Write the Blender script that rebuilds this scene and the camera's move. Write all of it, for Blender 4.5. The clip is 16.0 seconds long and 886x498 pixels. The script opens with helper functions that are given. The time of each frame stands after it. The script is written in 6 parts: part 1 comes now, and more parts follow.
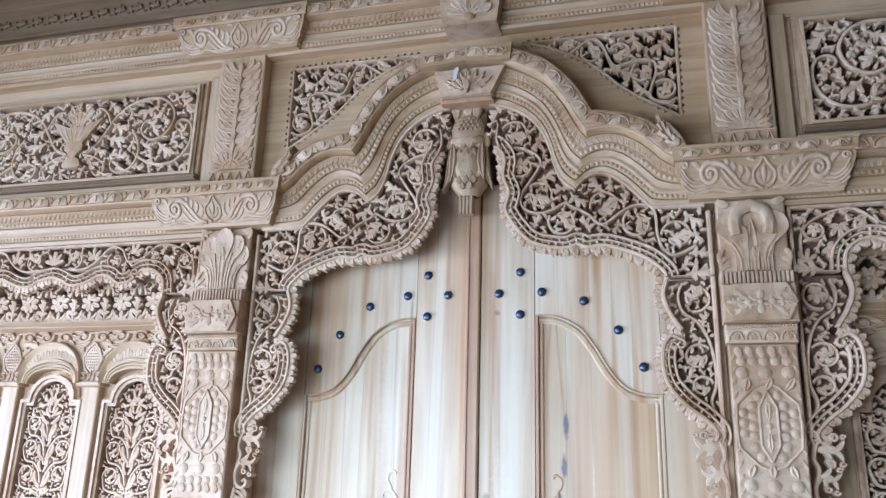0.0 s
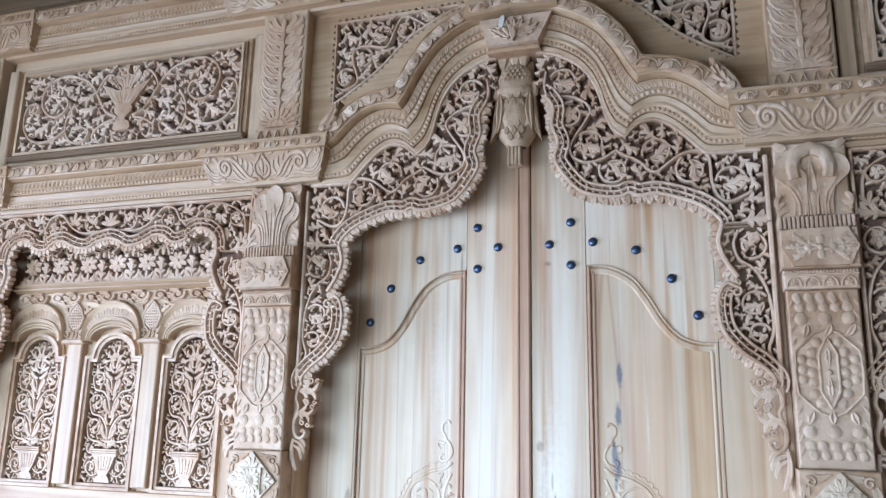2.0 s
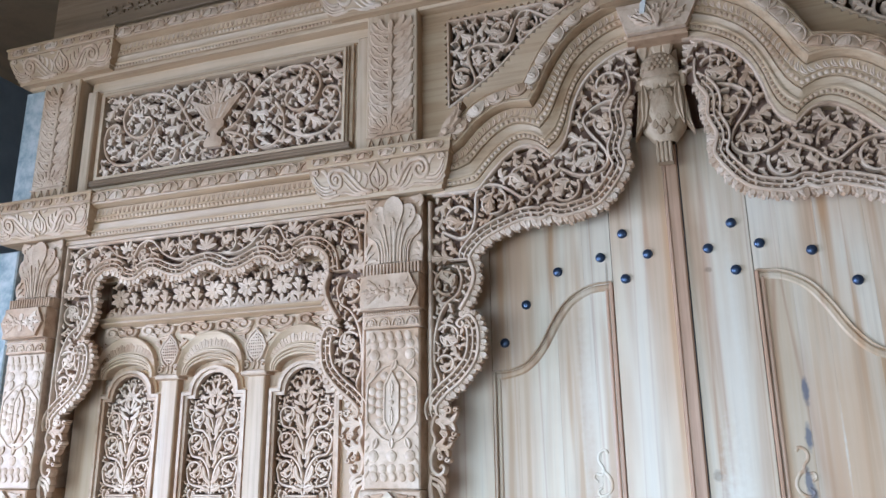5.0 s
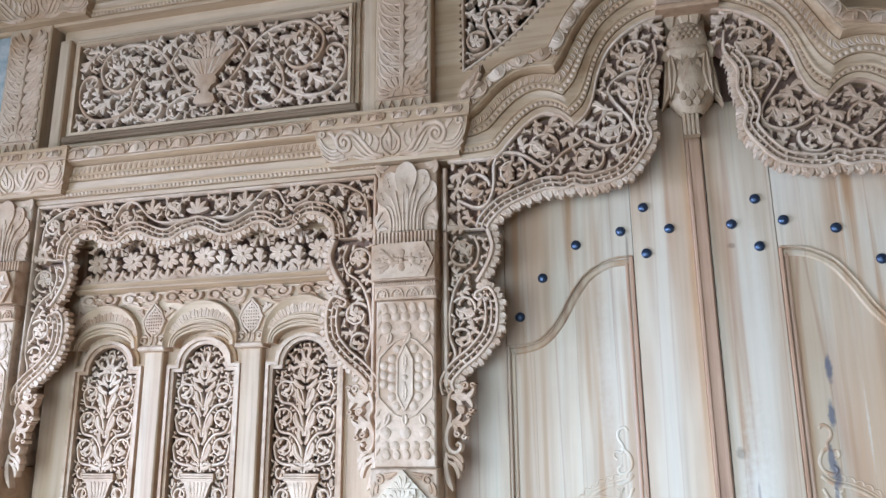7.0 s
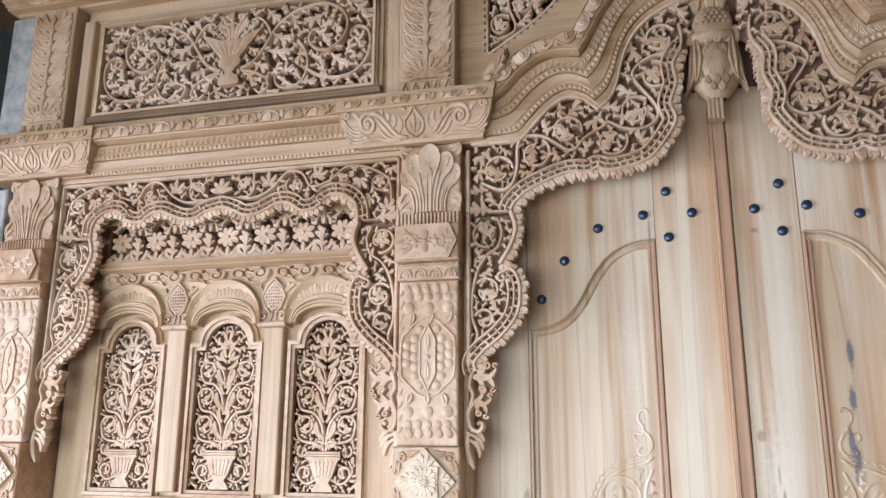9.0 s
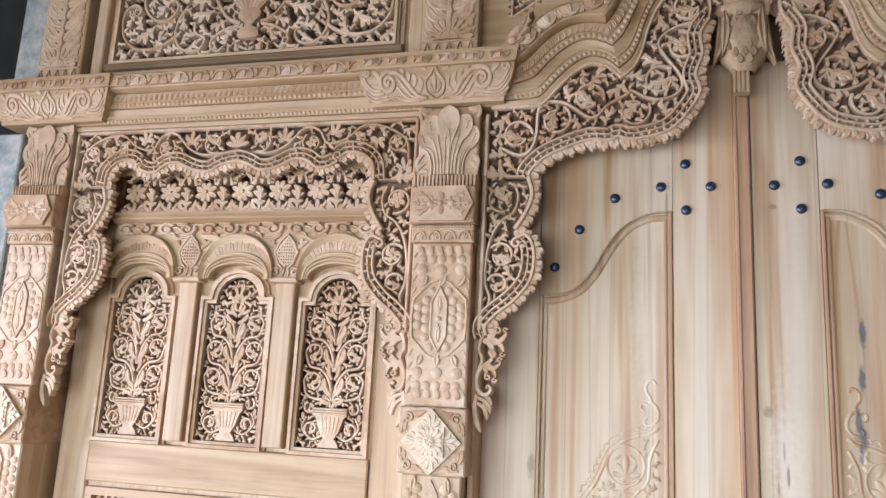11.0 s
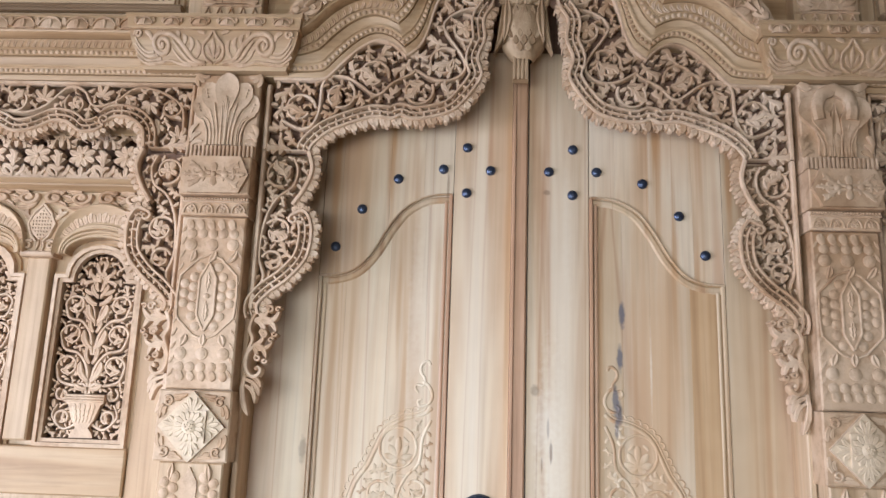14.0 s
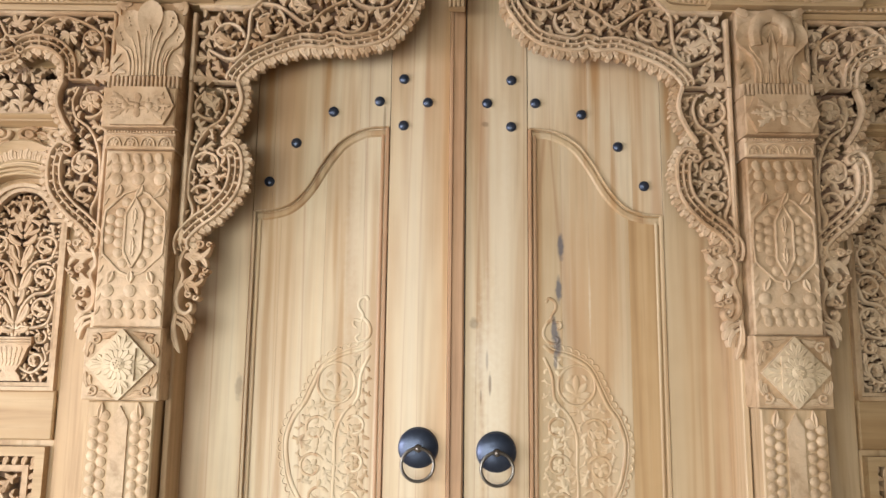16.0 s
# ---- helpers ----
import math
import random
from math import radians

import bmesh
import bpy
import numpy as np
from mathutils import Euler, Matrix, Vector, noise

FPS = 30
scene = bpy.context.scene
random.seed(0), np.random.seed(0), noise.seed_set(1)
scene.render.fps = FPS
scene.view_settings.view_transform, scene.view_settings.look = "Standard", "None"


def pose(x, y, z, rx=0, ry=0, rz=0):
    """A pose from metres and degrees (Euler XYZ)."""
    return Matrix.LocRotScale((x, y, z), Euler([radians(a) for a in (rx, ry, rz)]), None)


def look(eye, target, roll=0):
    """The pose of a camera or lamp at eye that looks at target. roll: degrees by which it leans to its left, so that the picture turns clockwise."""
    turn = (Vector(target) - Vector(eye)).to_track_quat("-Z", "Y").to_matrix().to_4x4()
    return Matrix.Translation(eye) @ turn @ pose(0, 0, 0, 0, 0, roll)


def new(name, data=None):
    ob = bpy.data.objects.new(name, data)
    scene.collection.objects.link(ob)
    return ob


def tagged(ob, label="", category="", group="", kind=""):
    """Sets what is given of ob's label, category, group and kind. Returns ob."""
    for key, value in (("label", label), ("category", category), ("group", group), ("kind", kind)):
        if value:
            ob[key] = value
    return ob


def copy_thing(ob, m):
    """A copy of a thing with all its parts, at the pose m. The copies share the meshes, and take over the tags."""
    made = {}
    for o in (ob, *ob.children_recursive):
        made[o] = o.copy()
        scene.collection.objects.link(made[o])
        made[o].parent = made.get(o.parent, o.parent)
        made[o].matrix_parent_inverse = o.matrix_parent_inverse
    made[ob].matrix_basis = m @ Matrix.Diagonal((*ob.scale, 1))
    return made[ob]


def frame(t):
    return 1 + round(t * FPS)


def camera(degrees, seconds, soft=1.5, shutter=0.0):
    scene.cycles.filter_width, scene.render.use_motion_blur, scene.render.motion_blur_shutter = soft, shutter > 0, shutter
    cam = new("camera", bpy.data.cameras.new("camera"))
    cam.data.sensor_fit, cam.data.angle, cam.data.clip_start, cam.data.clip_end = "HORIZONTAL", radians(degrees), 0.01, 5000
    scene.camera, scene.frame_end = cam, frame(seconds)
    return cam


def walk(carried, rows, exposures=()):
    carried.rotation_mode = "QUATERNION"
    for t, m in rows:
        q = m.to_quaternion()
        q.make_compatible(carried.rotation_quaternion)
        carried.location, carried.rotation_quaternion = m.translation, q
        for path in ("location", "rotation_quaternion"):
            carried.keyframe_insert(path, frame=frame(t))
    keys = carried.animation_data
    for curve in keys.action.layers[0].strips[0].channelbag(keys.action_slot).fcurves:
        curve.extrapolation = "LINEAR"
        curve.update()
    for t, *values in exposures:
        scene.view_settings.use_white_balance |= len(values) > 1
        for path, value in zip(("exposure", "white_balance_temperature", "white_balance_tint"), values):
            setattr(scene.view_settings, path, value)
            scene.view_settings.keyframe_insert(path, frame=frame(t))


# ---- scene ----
cam = camera(60.0, 16.0)
PATH = [
    (0, (0.658, -2.916, 1.558), (0.153, -1.064, 2.116), 1.7),
    (0.5, (0.65, -2.912, 1.558), (0.124, -1.056, 2.087), 1.5),
    (1, (0.643, -2.912, 1.55), (0.079, -1.064, 2.068), 1.7),
    (1.5, (0.638, -2.916, 1.547), (0.08, -1.067, 2.067), 2.0),
    (2, (0.617, -2.923, 1.547), (0.009, -1.07, 1.99), 1.2),
    (2.5, (0.596, -2.932, 1.555), (-0.076, -1.096, 1.976), 0.6),
    (3, (0.529, -2.918, 1.53), (-0.164, -1.098, 1.988), -0.9),
    (3.5, (0.429, -2.861, 1.546), (-0.233, -1.034, 2.019), -0.1),
    (4, (0.294, -2.822, 1.593), (-0.407, -1.004, 2.043), -1.1),
    (4.2, (0.254, -2.819, 1.572), (-0.464, -1.019, 2.065), -0.4),
    (6.3, (-0.194, -2.712, 1.513), (-0.636, -0.839, 2.058), -1.2),
    (6.5, (-0.213, -2.723, 1.513), (-0.653, -0.844, 2.04), -1.2),
    (7, (-0.256, -2.74, 1.516), (-0.724, -0.858, 2.002), -0.5),
    (7.5, (-0.287, -2.748, 1.496), (-0.746, -0.866, 1.992), -0.6),
    (8, (-0.303, -2.768, 1.5), (-0.763, -0.881, 1.978), 0.4),
    (8.5, (-0.302, -2.765, 1.49), (-0.791, -0.884, 1.963), 0.1),
    (11, (-0.345, -2.757, 1.45), (-0.847, -0.861, 1.84), 2.9),
    (11.5, (-0.333, -2.744, 1.435), (-0.851, -0.849, 1.811), 4.1),
    (12, (-0.305, -2.718, 1.413), (-0.744, -0.806, 1.806), 4.1),
    (12.5, (-0.275, -2.699, 1.415), (-0.645, -0.776, 1.819), 4.2),
    (13, (-0.227, -2.672, 1.383), (-0.535, -0.746, 1.825), 4.2),
    (13.5, (-0.205, -2.663, 1.391), (-0.398, -0.722, 1.833), 2.8),
    (14, (-0.151, -2.641, 1.389), (-0.24, -0.687, 1.804), 2.0),
    (14.5, (-0.107, -2.617, 1.367), (-0.149, -0.658, 1.766), 1.5),
    (15, (-0.072, -2.599, 1.353), (-0.099, -0.634, 1.724), 1.1),
    (15.5, (-0.06, -2.589, 1.331), (-0.05, -0.619, 1.68), 1.0),
    (16, (-0.052, -2.58, 1.307), (-0.051, -0.605, 1.624), 0.7),
]
EXPOSURES = [(0.0, 0.46, 4830, 8), (2.5, 0.30, 4780, 8), (4.2, 0.20, 4760, 7), (7.0, 0.19, 4870, 7), (8.5, 0.18, 5500, 12), (11.0, 0.08, 5830, 15), (13.5, 0.03, 6000, 15), (14.5, 0.08, 5880, 13), (15.3, 0.07, 6380, 12), (16.0, 0.08, 7200, 11)]
walk(cam, [(t, look(eye, target, roll)) for t, eye, target, roll in PATH], EXPOSURES)

# ---- world and lights ----
world = bpy.data.worlds.new("sky")
scene.world = world
world.use_nodes = True
wn = world.node_tree
sky = wn.nodes.new("ShaderNodeTexSky")
sky.sky_type, sky.sun_disc = "NISHITA", False
sky.sun_elevation, sky.sun_rotation = radians(48), radians(150)
wn.links.new(sky.outputs[0], wn.nodes["Background"].inputs[0])
wn.nodes["Background"].inputs[1].default_value = 0.12


def window_light(name, at, aim, w, h, power, color):
    lamp = bpy.data.lights.new(name, "AREA")
    lamp.shape, lamp.size, lamp.size_y, lamp.energy, lamp.color = "RECTANGLE", w, h, power, color
    ob = new(name, lamp)
    ob.matrix_world = look(at, aim)
    return ob


# daylight entering by the open front and by the side opening of the workshop
window_light("daylight_front", (-2.5, -5.6, 1.2), (-0.9, 0, 1.2), 4.4, 2.4, 285, (0.965, 0.99, 0.925))
window_light("daylight_side", (-6.2, -3.1, 1.15), (0, -1.0, 1.15), 2.6, 1.8, 330, (0.98, 0.96, 1.06))


# ---- materials ----
def node(nt, kind, **sets):
    n = nt.nodes.new(kind)
    for k, v in sets.items():
        n.inputs[k].default_value = v
    return n


def mixer(nt, a, b, fac, mode="MIX"):
    n = nt.nodes.new("ShaderNodeMix")
    n.data_type, n.blend_type = "RGBA", mode
    for sock, val in ((n.inputs[6], a), (n.inputs[7], b), (n.inputs[0], fac)):
        if isinstance(val, bpy.types.NodeSocket):
            nt.links.new(val, sock)
        elif isinstance(val, (int, float)):
            sock.default_value = val
        else:
            sock.default_value = (*val, 1)
    return n.outputs[2]


def ramp(nt, src, stops):
    n = nt.nodes.new("ShaderNodeValToRGB")
    el = n.color_ramp.elements
    while len(el) < len(stops):
        el.new(0.5)
    for e, (p, c) in zip(el, stops):
        e.position, e.color = p, (*c, 1) if len(c) == 3 else c
    nt.links.new(src, n.inputs[0])
    return n.outputs[0]


def wood(name, pale, mid, dark, grain=(60, 60, 2.5), band=(9, 9, 0.35), rough=0.5, relief=0.25, band_amount=0.6, vary=0.25, mottle=0.35, streak=0.0, swirl=0.8, shuffle=1.0, fibre=0.55):
    """Teak: long fine grain, broad bands of sapwood and heartwood, blotches, a random tint for each piece."""
    m = bpy.data.materials.new(name)
    m.use_nodes = True
    nt = m.node_tree
    bsdf = nt.nodes["Principled BSDF"]
    geo = nt.nodes.new("ShaderNodeNewGeometry")
    info = nt.nodes.new("ShaderNodeObjectInfo")
    shift = nt.nodes.new("ShaderNodeVectorMath")
    shift.operation = "MULTIPLY_ADD"
    nt.links.new(info.outputs["Random"], shift.inputs[0])
    shift.inputs[1].default_value = (3.7 * shuffle, 9.1 * shuffle, 5.3 * shuffle)
    nt.links.new(geo.outputs["Position"], shift.inputs[2])

    def noise_at(scale, detail, distortion=0.0, coords=shift.outputs[0]):
        mp = nt.nodes.new("ShaderNodeMapping")
        mp.inputs["Scale"].default_value = scale
        nt.links.new(coords, mp.inputs[0])
        n = node(nt, "ShaderNodeTexNoise", Scale=1.0, Detail=detail, Roughness=0.6, Distortion=distortion)
        nt.links.new(mp.outputs[0], n.inputs["Vector"])
        return n.outputs[0]
    g = noise_at(grain, 4, 0.4)
    b = noise_at(band, 2, swirl)
    blot = noise_at((5, 5, 4), 3)
    col = ramp(nt, b, [(0.33, dark), (0.48, mid), (0.62, pale)])
    col = mixer(nt, mid, col, band_amount)
    if streak:
        thin = noise_at((7, 7, 0.13), 1, 0.4)
        fac = ramp(nt, thin, [(0.465, (0, 0, 0)), (0.482, (streak, streak, streak)), (0.50, (0, 0, 0))])
        col = mixer(nt, col, (0.40, 0.20, 0.11), fac)
    fine = ramp(nt, g, [(0.30, (0.62, 0.55, 0.48)), (0.52, (1, 1, 1)), (0.75, (1.08, 1.07, 1.05))])
    col = mixer(nt, col, fine, fibre, "MULTIPLY")
    bl = ramp(nt, blot, [(0.32, (0.78, 0.73, 0.68)), (0.55, (1, 1, 1)), (0.75, (1.1, 1.1, 1.12))])
    col = mixer(nt, col, bl, mottle, "MULTIPLY")
    tint = ramp(nt, info.outputs["Random"], [(0.0, (0.82, 0.76, 0.68)), (0.5, (1, 1, 1)), (1.0, (1.1, 1.1, 1.1))])
    col = mixer(nt, col, tint, vary, "MULTIPLY")
    nt.links.new(col, bsdf.inputs["Base Color"])
    r = nt.nodes.new("ShaderNodeMapRange")
    nt.links.new(blot, r.inputs[0])
    r.inputs[3].default_value, r.inputs[4].default_value = rough - 0.08, rough + 0.12
    nt.links.new(r.outputs[0], bsdf.inputs["Roughness"])
    bump = node(nt, "ShaderNodeBump", Strength=relief, Distance=0.002)
    tool = noise_at((90, 90, 90), 3)
    both = nt.nodes.new("ShaderNodeMath")
    both.operation = "ADD"
    nt.links.new(g, both.inputs[0]), nt.links.new(tool, both.inputs[1])
    nt.links.new(both.outputs[0], bump.inputs["Height"])
    nt.links.new(bump.outputs[0], bsdf.inputs["Normal"])
    return m


def stain(m, spots, color, blur=0.5, along=1.0):
    """Lays dark marks of a given place and size (x, z, half width, half height, strength) over a material."""
    nt = m.node_tree
    bsdf = nt.nodes["Principled BSDF"]
    geo = nt.nodes.new("ShaderNodeNewGeometry")
    wob = node(nt, "ShaderNodeTexNoise", Scale=55.0, Detail=3.0)
    lay = nt.nodes.new("ShaderNodeMapping")
    lay.inputs["Scale"].default_value = (1, 1, along)
    nt.links.new(geo.outputs["Position"], lay.inputs[0])
    nt.links.new(lay.outputs[0], wob.inputs["Vector"])
    col = bsdf.inputs["Base Color"].links[0].from_socket
    for x, z, w, h, amount in spots:
        mp = nt.nodes.new("ShaderNodeMapping")
        mp.vector_type = "POINT"
        mp.inputs["Location"].default_value = (-x / w, 0, -z / h)
        mp.inputs["Scale"].default_value = (1 / w, 0, 1 / h)
        nt.links.new(geo.outputs["Position"], mp.inputs[0])
        ln = nt.nodes.new("ShaderNodeVectorMath")
        ln.operation = "LENGTH"
        nt.links.new(mp.outputs[0], ln.inputs[0])
        ad = nt.nodes.new("ShaderNodeMath")
        ad.operation = "MULTIPLY_ADD"
        nt.links.new(wob.outputs[0], ad.inputs[0])
        ad.inputs[1].default_value = 0.9
        nt.links.new(ln.outputs["Value"], ad.inputs[2])
        lower = nt.nodes.new("ShaderNodeMath")
        lower.operation = "SUBTRACT"
        nt.links.new(ad.outputs[0], lower.inputs[0])
        lower.inputs[1].default_value = 0.45
        fac = ramp(nt, lower.outputs[0], [(0.95, (amount, amount, amount)), (1.0, (0, 0, 0))])
        fac.node.color_ramp.elements[0].position = 1.0 - blur
        col = mixer(nt, col, color, fac)
    nt.links.new(col, bsdf.inputs["Base Color"])


def plain(name, color, rough=0.6, metal=0.0, spots=0.3, scale=12.0, spot_color=None, bump_d=0.002):
    m = bpy.data.materials.new(name)
    m.use_nodes = True
    nt = m.node_tree
    bsdf = nt.nodes["Principled BSDF"]
    geo = nt.nodes.new("ShaderNodeNewGeometry")
    n = node(nt, "ShaderNodeTexNoise", Scale=scale, Detail=5.0, Roughness=0.65)
    nt.links.new(geo.outputs["Position"], n.inputs["Vector"])
    dark = spot_color or tuple(c * 0.6 for c in color)
    col = mixer(nt, color, ramp(nt, n.outputs[0], [(0.35, dark), (0.6, color)]), spots)
    nt.links.new(col, bsdf.inputs["Base Color"])
    bsdf.inputs["Roughness"].default_value, bsdf.inputs["Metallic"].default_value = rough, metal
    n2 = node(nt, "ShaderNodeTexNoise", Scale=scale * 9, Detail=3.0)
    nt.links.new(geo.outputs["Position"], n2.inputs["Vector"])
    bump = node(nt, "ShaderNodeBump", Strength=0.3, Distance=bump_d)
    nt.links.new(n2.outputs[0], bump.inputs["Height"])
    nt.links.new(bump.outputs[0], bsdf.inputs["Normal"])
    return m


TEAK = wood("carved_teak", (0.635, 0.502, 0.368), (0.56, 0.408, 0.275), (0.42, 0.266, 0.148), grain=(26, 26, 26), band=(2.2, 2.2, 2.2), mottle=1.0, rough=0.55, relief=0.65, band_amount=0.85, vary=0.4, fibre=0.7)
TEAK_X = wood("teak_rail", (0.535, 0.398, 0.25), (0.455, 0.315, 0.18), (0.33, 0.20, 0.10), grain=(2.5, 60, 60), band=(0.5, 9, 9), rough=0.48)
BOARD = wood("pale_board", (0.655, 0.52, 0.362), (0.58, 0.435, 0.28), (0.45, 0.31, 0.19), grain=(1.6, 50, 50), band=(0.4, 6, 6), rough=0.48, fibre=0.4)
TEAK_Z = wood("teak_upright", (0.60, 0.475, 0.335), (0.52, 0.38, 0.24), (0.39, 0.245, 0.135), rough=0.48)
FRET = wood("pierced_teak", (0.69, 0.555, 0.42), (0.62, 0.465, 0.33), (0.48, 0.32, 0.195), grain=(26, 26, 26), band=(2.2, 2.2, 2.2), mottle=1.0, rough=0.55, relief=0.6, band_amount=0.85, vary=0.35, fibre=0.65)
AGED = wood("weathered_teak", (0.47, 0.35, 0.225), (0.40, 0.285, 0.175), (0.29, 0.19, 0.105), grain=(30, 30, 12), band=(3, 3, 2), mottle=1.0, rough=0.6, relief=0.8, band_amount=0.85, fibre=0.8)
PALE = wood("pale_new_teak", (0.72, 0.62, 0.48), (0.66, 0.545, 0.40), (0.56, 0.43, 0.29), grain=(26, 26, 26), band=(2.2, 2.2, 2.2), mottle=0.6, rough=0.55, relief=0.35)
DOOR = wood("door_teak", (0.70, 0.61, 0.475), (0.655, 0.535, 0.385), (0.50, 0.335, 0.205), grain=(48, 48, 1.3), band=(5.0, 5.0, 0.22), rough=0.40, relief=0.07, band_amount=0.85, vary=0.9, mottle=0.25, streak=0.45, swirl=2.4, shuffle=1.0, fibre=0.36)
# strips of heartwood along single boards
stain(DOOR, [(0.470, 1.48, 0.125, 0.85, 0.55), (-0.600, 1.55, 0.090, 0.80, 0.55), (-0.600, 2.36, 0.160, 0.34, 0.45), (0.560, 2.42, 0.200, 0.26, 0.45), (-0.040, 1.75, 0.030, 1.20, 0.5)], (0.60, 0.39, 0.22), 0.75, 0.06)
stain(DOOR, [(-0.155, 1.65, 0.075, 0.95, 0.5), (0.150, 1.70, 0.085, 0.90, 0.5), (-0.330, 1.75, 0.040, 0.60, 0.45), (0.300, 2.35, 0.110, 0.24, 0.4)], (0.75, 0.67, 0.55), 0.8, 0.06)
stain(DOOR, [(-0.662, 2.30, 0.022, 0.52, 0.85), (-0.461, 2.38, 0.016, 0.36, 0.85), (-0.643, 1.40, 0.020, 0.85, 0.7), (-0.580, 1.25, 0.013, 0.70, 0.55), (0.475, 2.38, 0.024, 0.30, 0.9), (0.728, 2.24, 0.016, 0.36, 0.8), (-0.419, 1.78, 0.012, 0.30, 0.6), (-0.393, 1.40, 0.016, 0.50, 0.7), (-0.285, 1.45, 0.018, 0.80, 0.6), (0.275, 1.6, 0.015, 0.70, 0.55), (-0.042, 1.9, 0.014, 0.80, 0.6), (0.613, 1.45, 0.020, 0.60, 0.75), (0.535, 1.9, 0.014, 0.45, 0.5), (0.395, 1.55, 0.012, 0.50, 0.4)], (0.46, 0.265, 0.125), 0.7, 0.06)
stain(DOOR, [(0.448, 1.55, 0.005, 0.17, 0.6), (0.112, 1.22, 0.060, 0.46, 0.75), (-0.36, 1.75, 0.030, 0.40, 0.4), (0.16, 1.95, 0.022, 0.40, 0.3)], (0.80, 0.74, 0.62), 0.9)
EDGE = wood("door_edge_teak", (0.60, 0.40, 0.27), (0.52, 0.33, 0.21), (0.40, 0.23, 0.14), grain=(70, 70, 2.0), band=(8, 8, 0.3), rough=0.4, relief=0.1)
stain(DOOR, [(0.352, 1.735, 0.014, 0.055, 0.9), (0.343, 1.590, 0.013, 0.055, 0.9), (0.326, 1.452, 0.013, 0.060, 0.85), (0.338, 1.405, 0.014, 0.050, 0.8), (0.330, 1.350, 0.009, 0.04, 0.7)], (0.14, 0.14, 0.165))
stain(DOOR, [(0.056, 1.470, 0.018, 0.024, 0.5), (0.090, 2.165, 0.016, 0.012, 0.5), (0.110, 1.270, 0.006, 0.045, 0.7), (0.100, 1.345, 0.005, 0.040, 0.6), (0.080, 1.225, 0.004, 0.03, 0.5), (-0.72, 1.25, 0.016, 0.05, 0.5), (-0.26, 2.175, 0.006, 0.07, 0.5)], (0.16, 0.10, 0.06))
stain(DOOR, [(0.085, 1.36, 0.05, 0.13, 0.35)], (0.80, 0.76, 0.68), 0.9)
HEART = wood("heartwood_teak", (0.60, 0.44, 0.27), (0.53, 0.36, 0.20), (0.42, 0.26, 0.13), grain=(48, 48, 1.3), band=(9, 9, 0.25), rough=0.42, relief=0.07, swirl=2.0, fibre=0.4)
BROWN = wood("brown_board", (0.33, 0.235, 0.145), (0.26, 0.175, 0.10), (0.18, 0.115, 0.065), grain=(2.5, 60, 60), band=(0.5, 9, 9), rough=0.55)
# dark brown that stands for shade in gaps and recesses
RECESS_SHADE = wood("recess_shade_brown", (0.31, 0.195, 0.142), (0.24, 0.148, 0.105), (0.165, 0.10, 0.072), rough=0.8)
CHALK = plain("white_filler", (0.66, 0.63, 0.57), 0.8, 0, 0.2, 40)
IRON = plain("blued_iron", (0.07, 0.095, 0.16), 0.33, 0.7, 0.4, 40)
RING = plain("worn_steel", (0.22, 0.21, 0.20), 0.35, 0.9, 0.4, 60)
# grey set to give the dimness of the depth behind the screen
GREY = plain("unlit_depth_grey", (0.26, 0.28, 0.30), 0.9, 0, 0.5, 3)
PLASTER = plain("plaster", (0.46, 0.46, 0.44), 0.85, 0, 1.0, 13, (0.20, 0.25, 0.25))
TILE = plain("floor_tile", (0.38, 0.30, 0.22), 0.35, 0, 0.3, 4)
# white for the unseen reflector wall only
BOUNCE_WHITE = plain("bounce_white", (0.74, 0.72, 0.67), 0.85, 0, 0.6, 9, (0.5, 0.48, 0.44))
# brown chosen for weak, warm bounced light from unseen surfaces
CEIL = plain("ceiling_board", (0.22, 0.145, 0.08), 0.7, 0, 0.5, 5)


# ---- mesh tools ----
class Soup:
    """Vertices and faces of one mesh, gathered piece by piece. Points are (x, z, h): across, up, and out of the wall."""

    def __init__(self):
        self.v, self.f = [], []

    def add(self, pts, faces):
        o = len(self.v)
        self.v.extend(pts)
        self.f.extend([tuple(o + i for i in f) for f in faces])

    def mesh(self, name, material, y=0.0, smooth=True, angle=38, at=(0.0, 0.0)):
        me = bpy.data.meshes.new(name)
        me.from_pydata([(x - at[0], y - h, z - at[1]) for x, z, h in self.v], [], self.f)
        me.materials.append(material)
        if smooth:
            me.polygons.foreach_set("use_smooth", [True] * len(me.polygons))
            me.set_sharp_from_angle(angle=radians(angle))
        me.update()
        return me


def part(name, me, parent=None, label="", m=None):
    ob = new(name, me)
    if parent:
        ob.parent = parent
    if m is not None:
        ob.matrix_basis = m
    if label:
        ob["label"] = label
    return ob


def thing(name, label, category, at=(0, 0, 0), kind="", group=""):
    ob = new(name)
    ob.empty_display_size = 0.1
    ob.location = at
    return tagged(ob, label, category, group, kind)


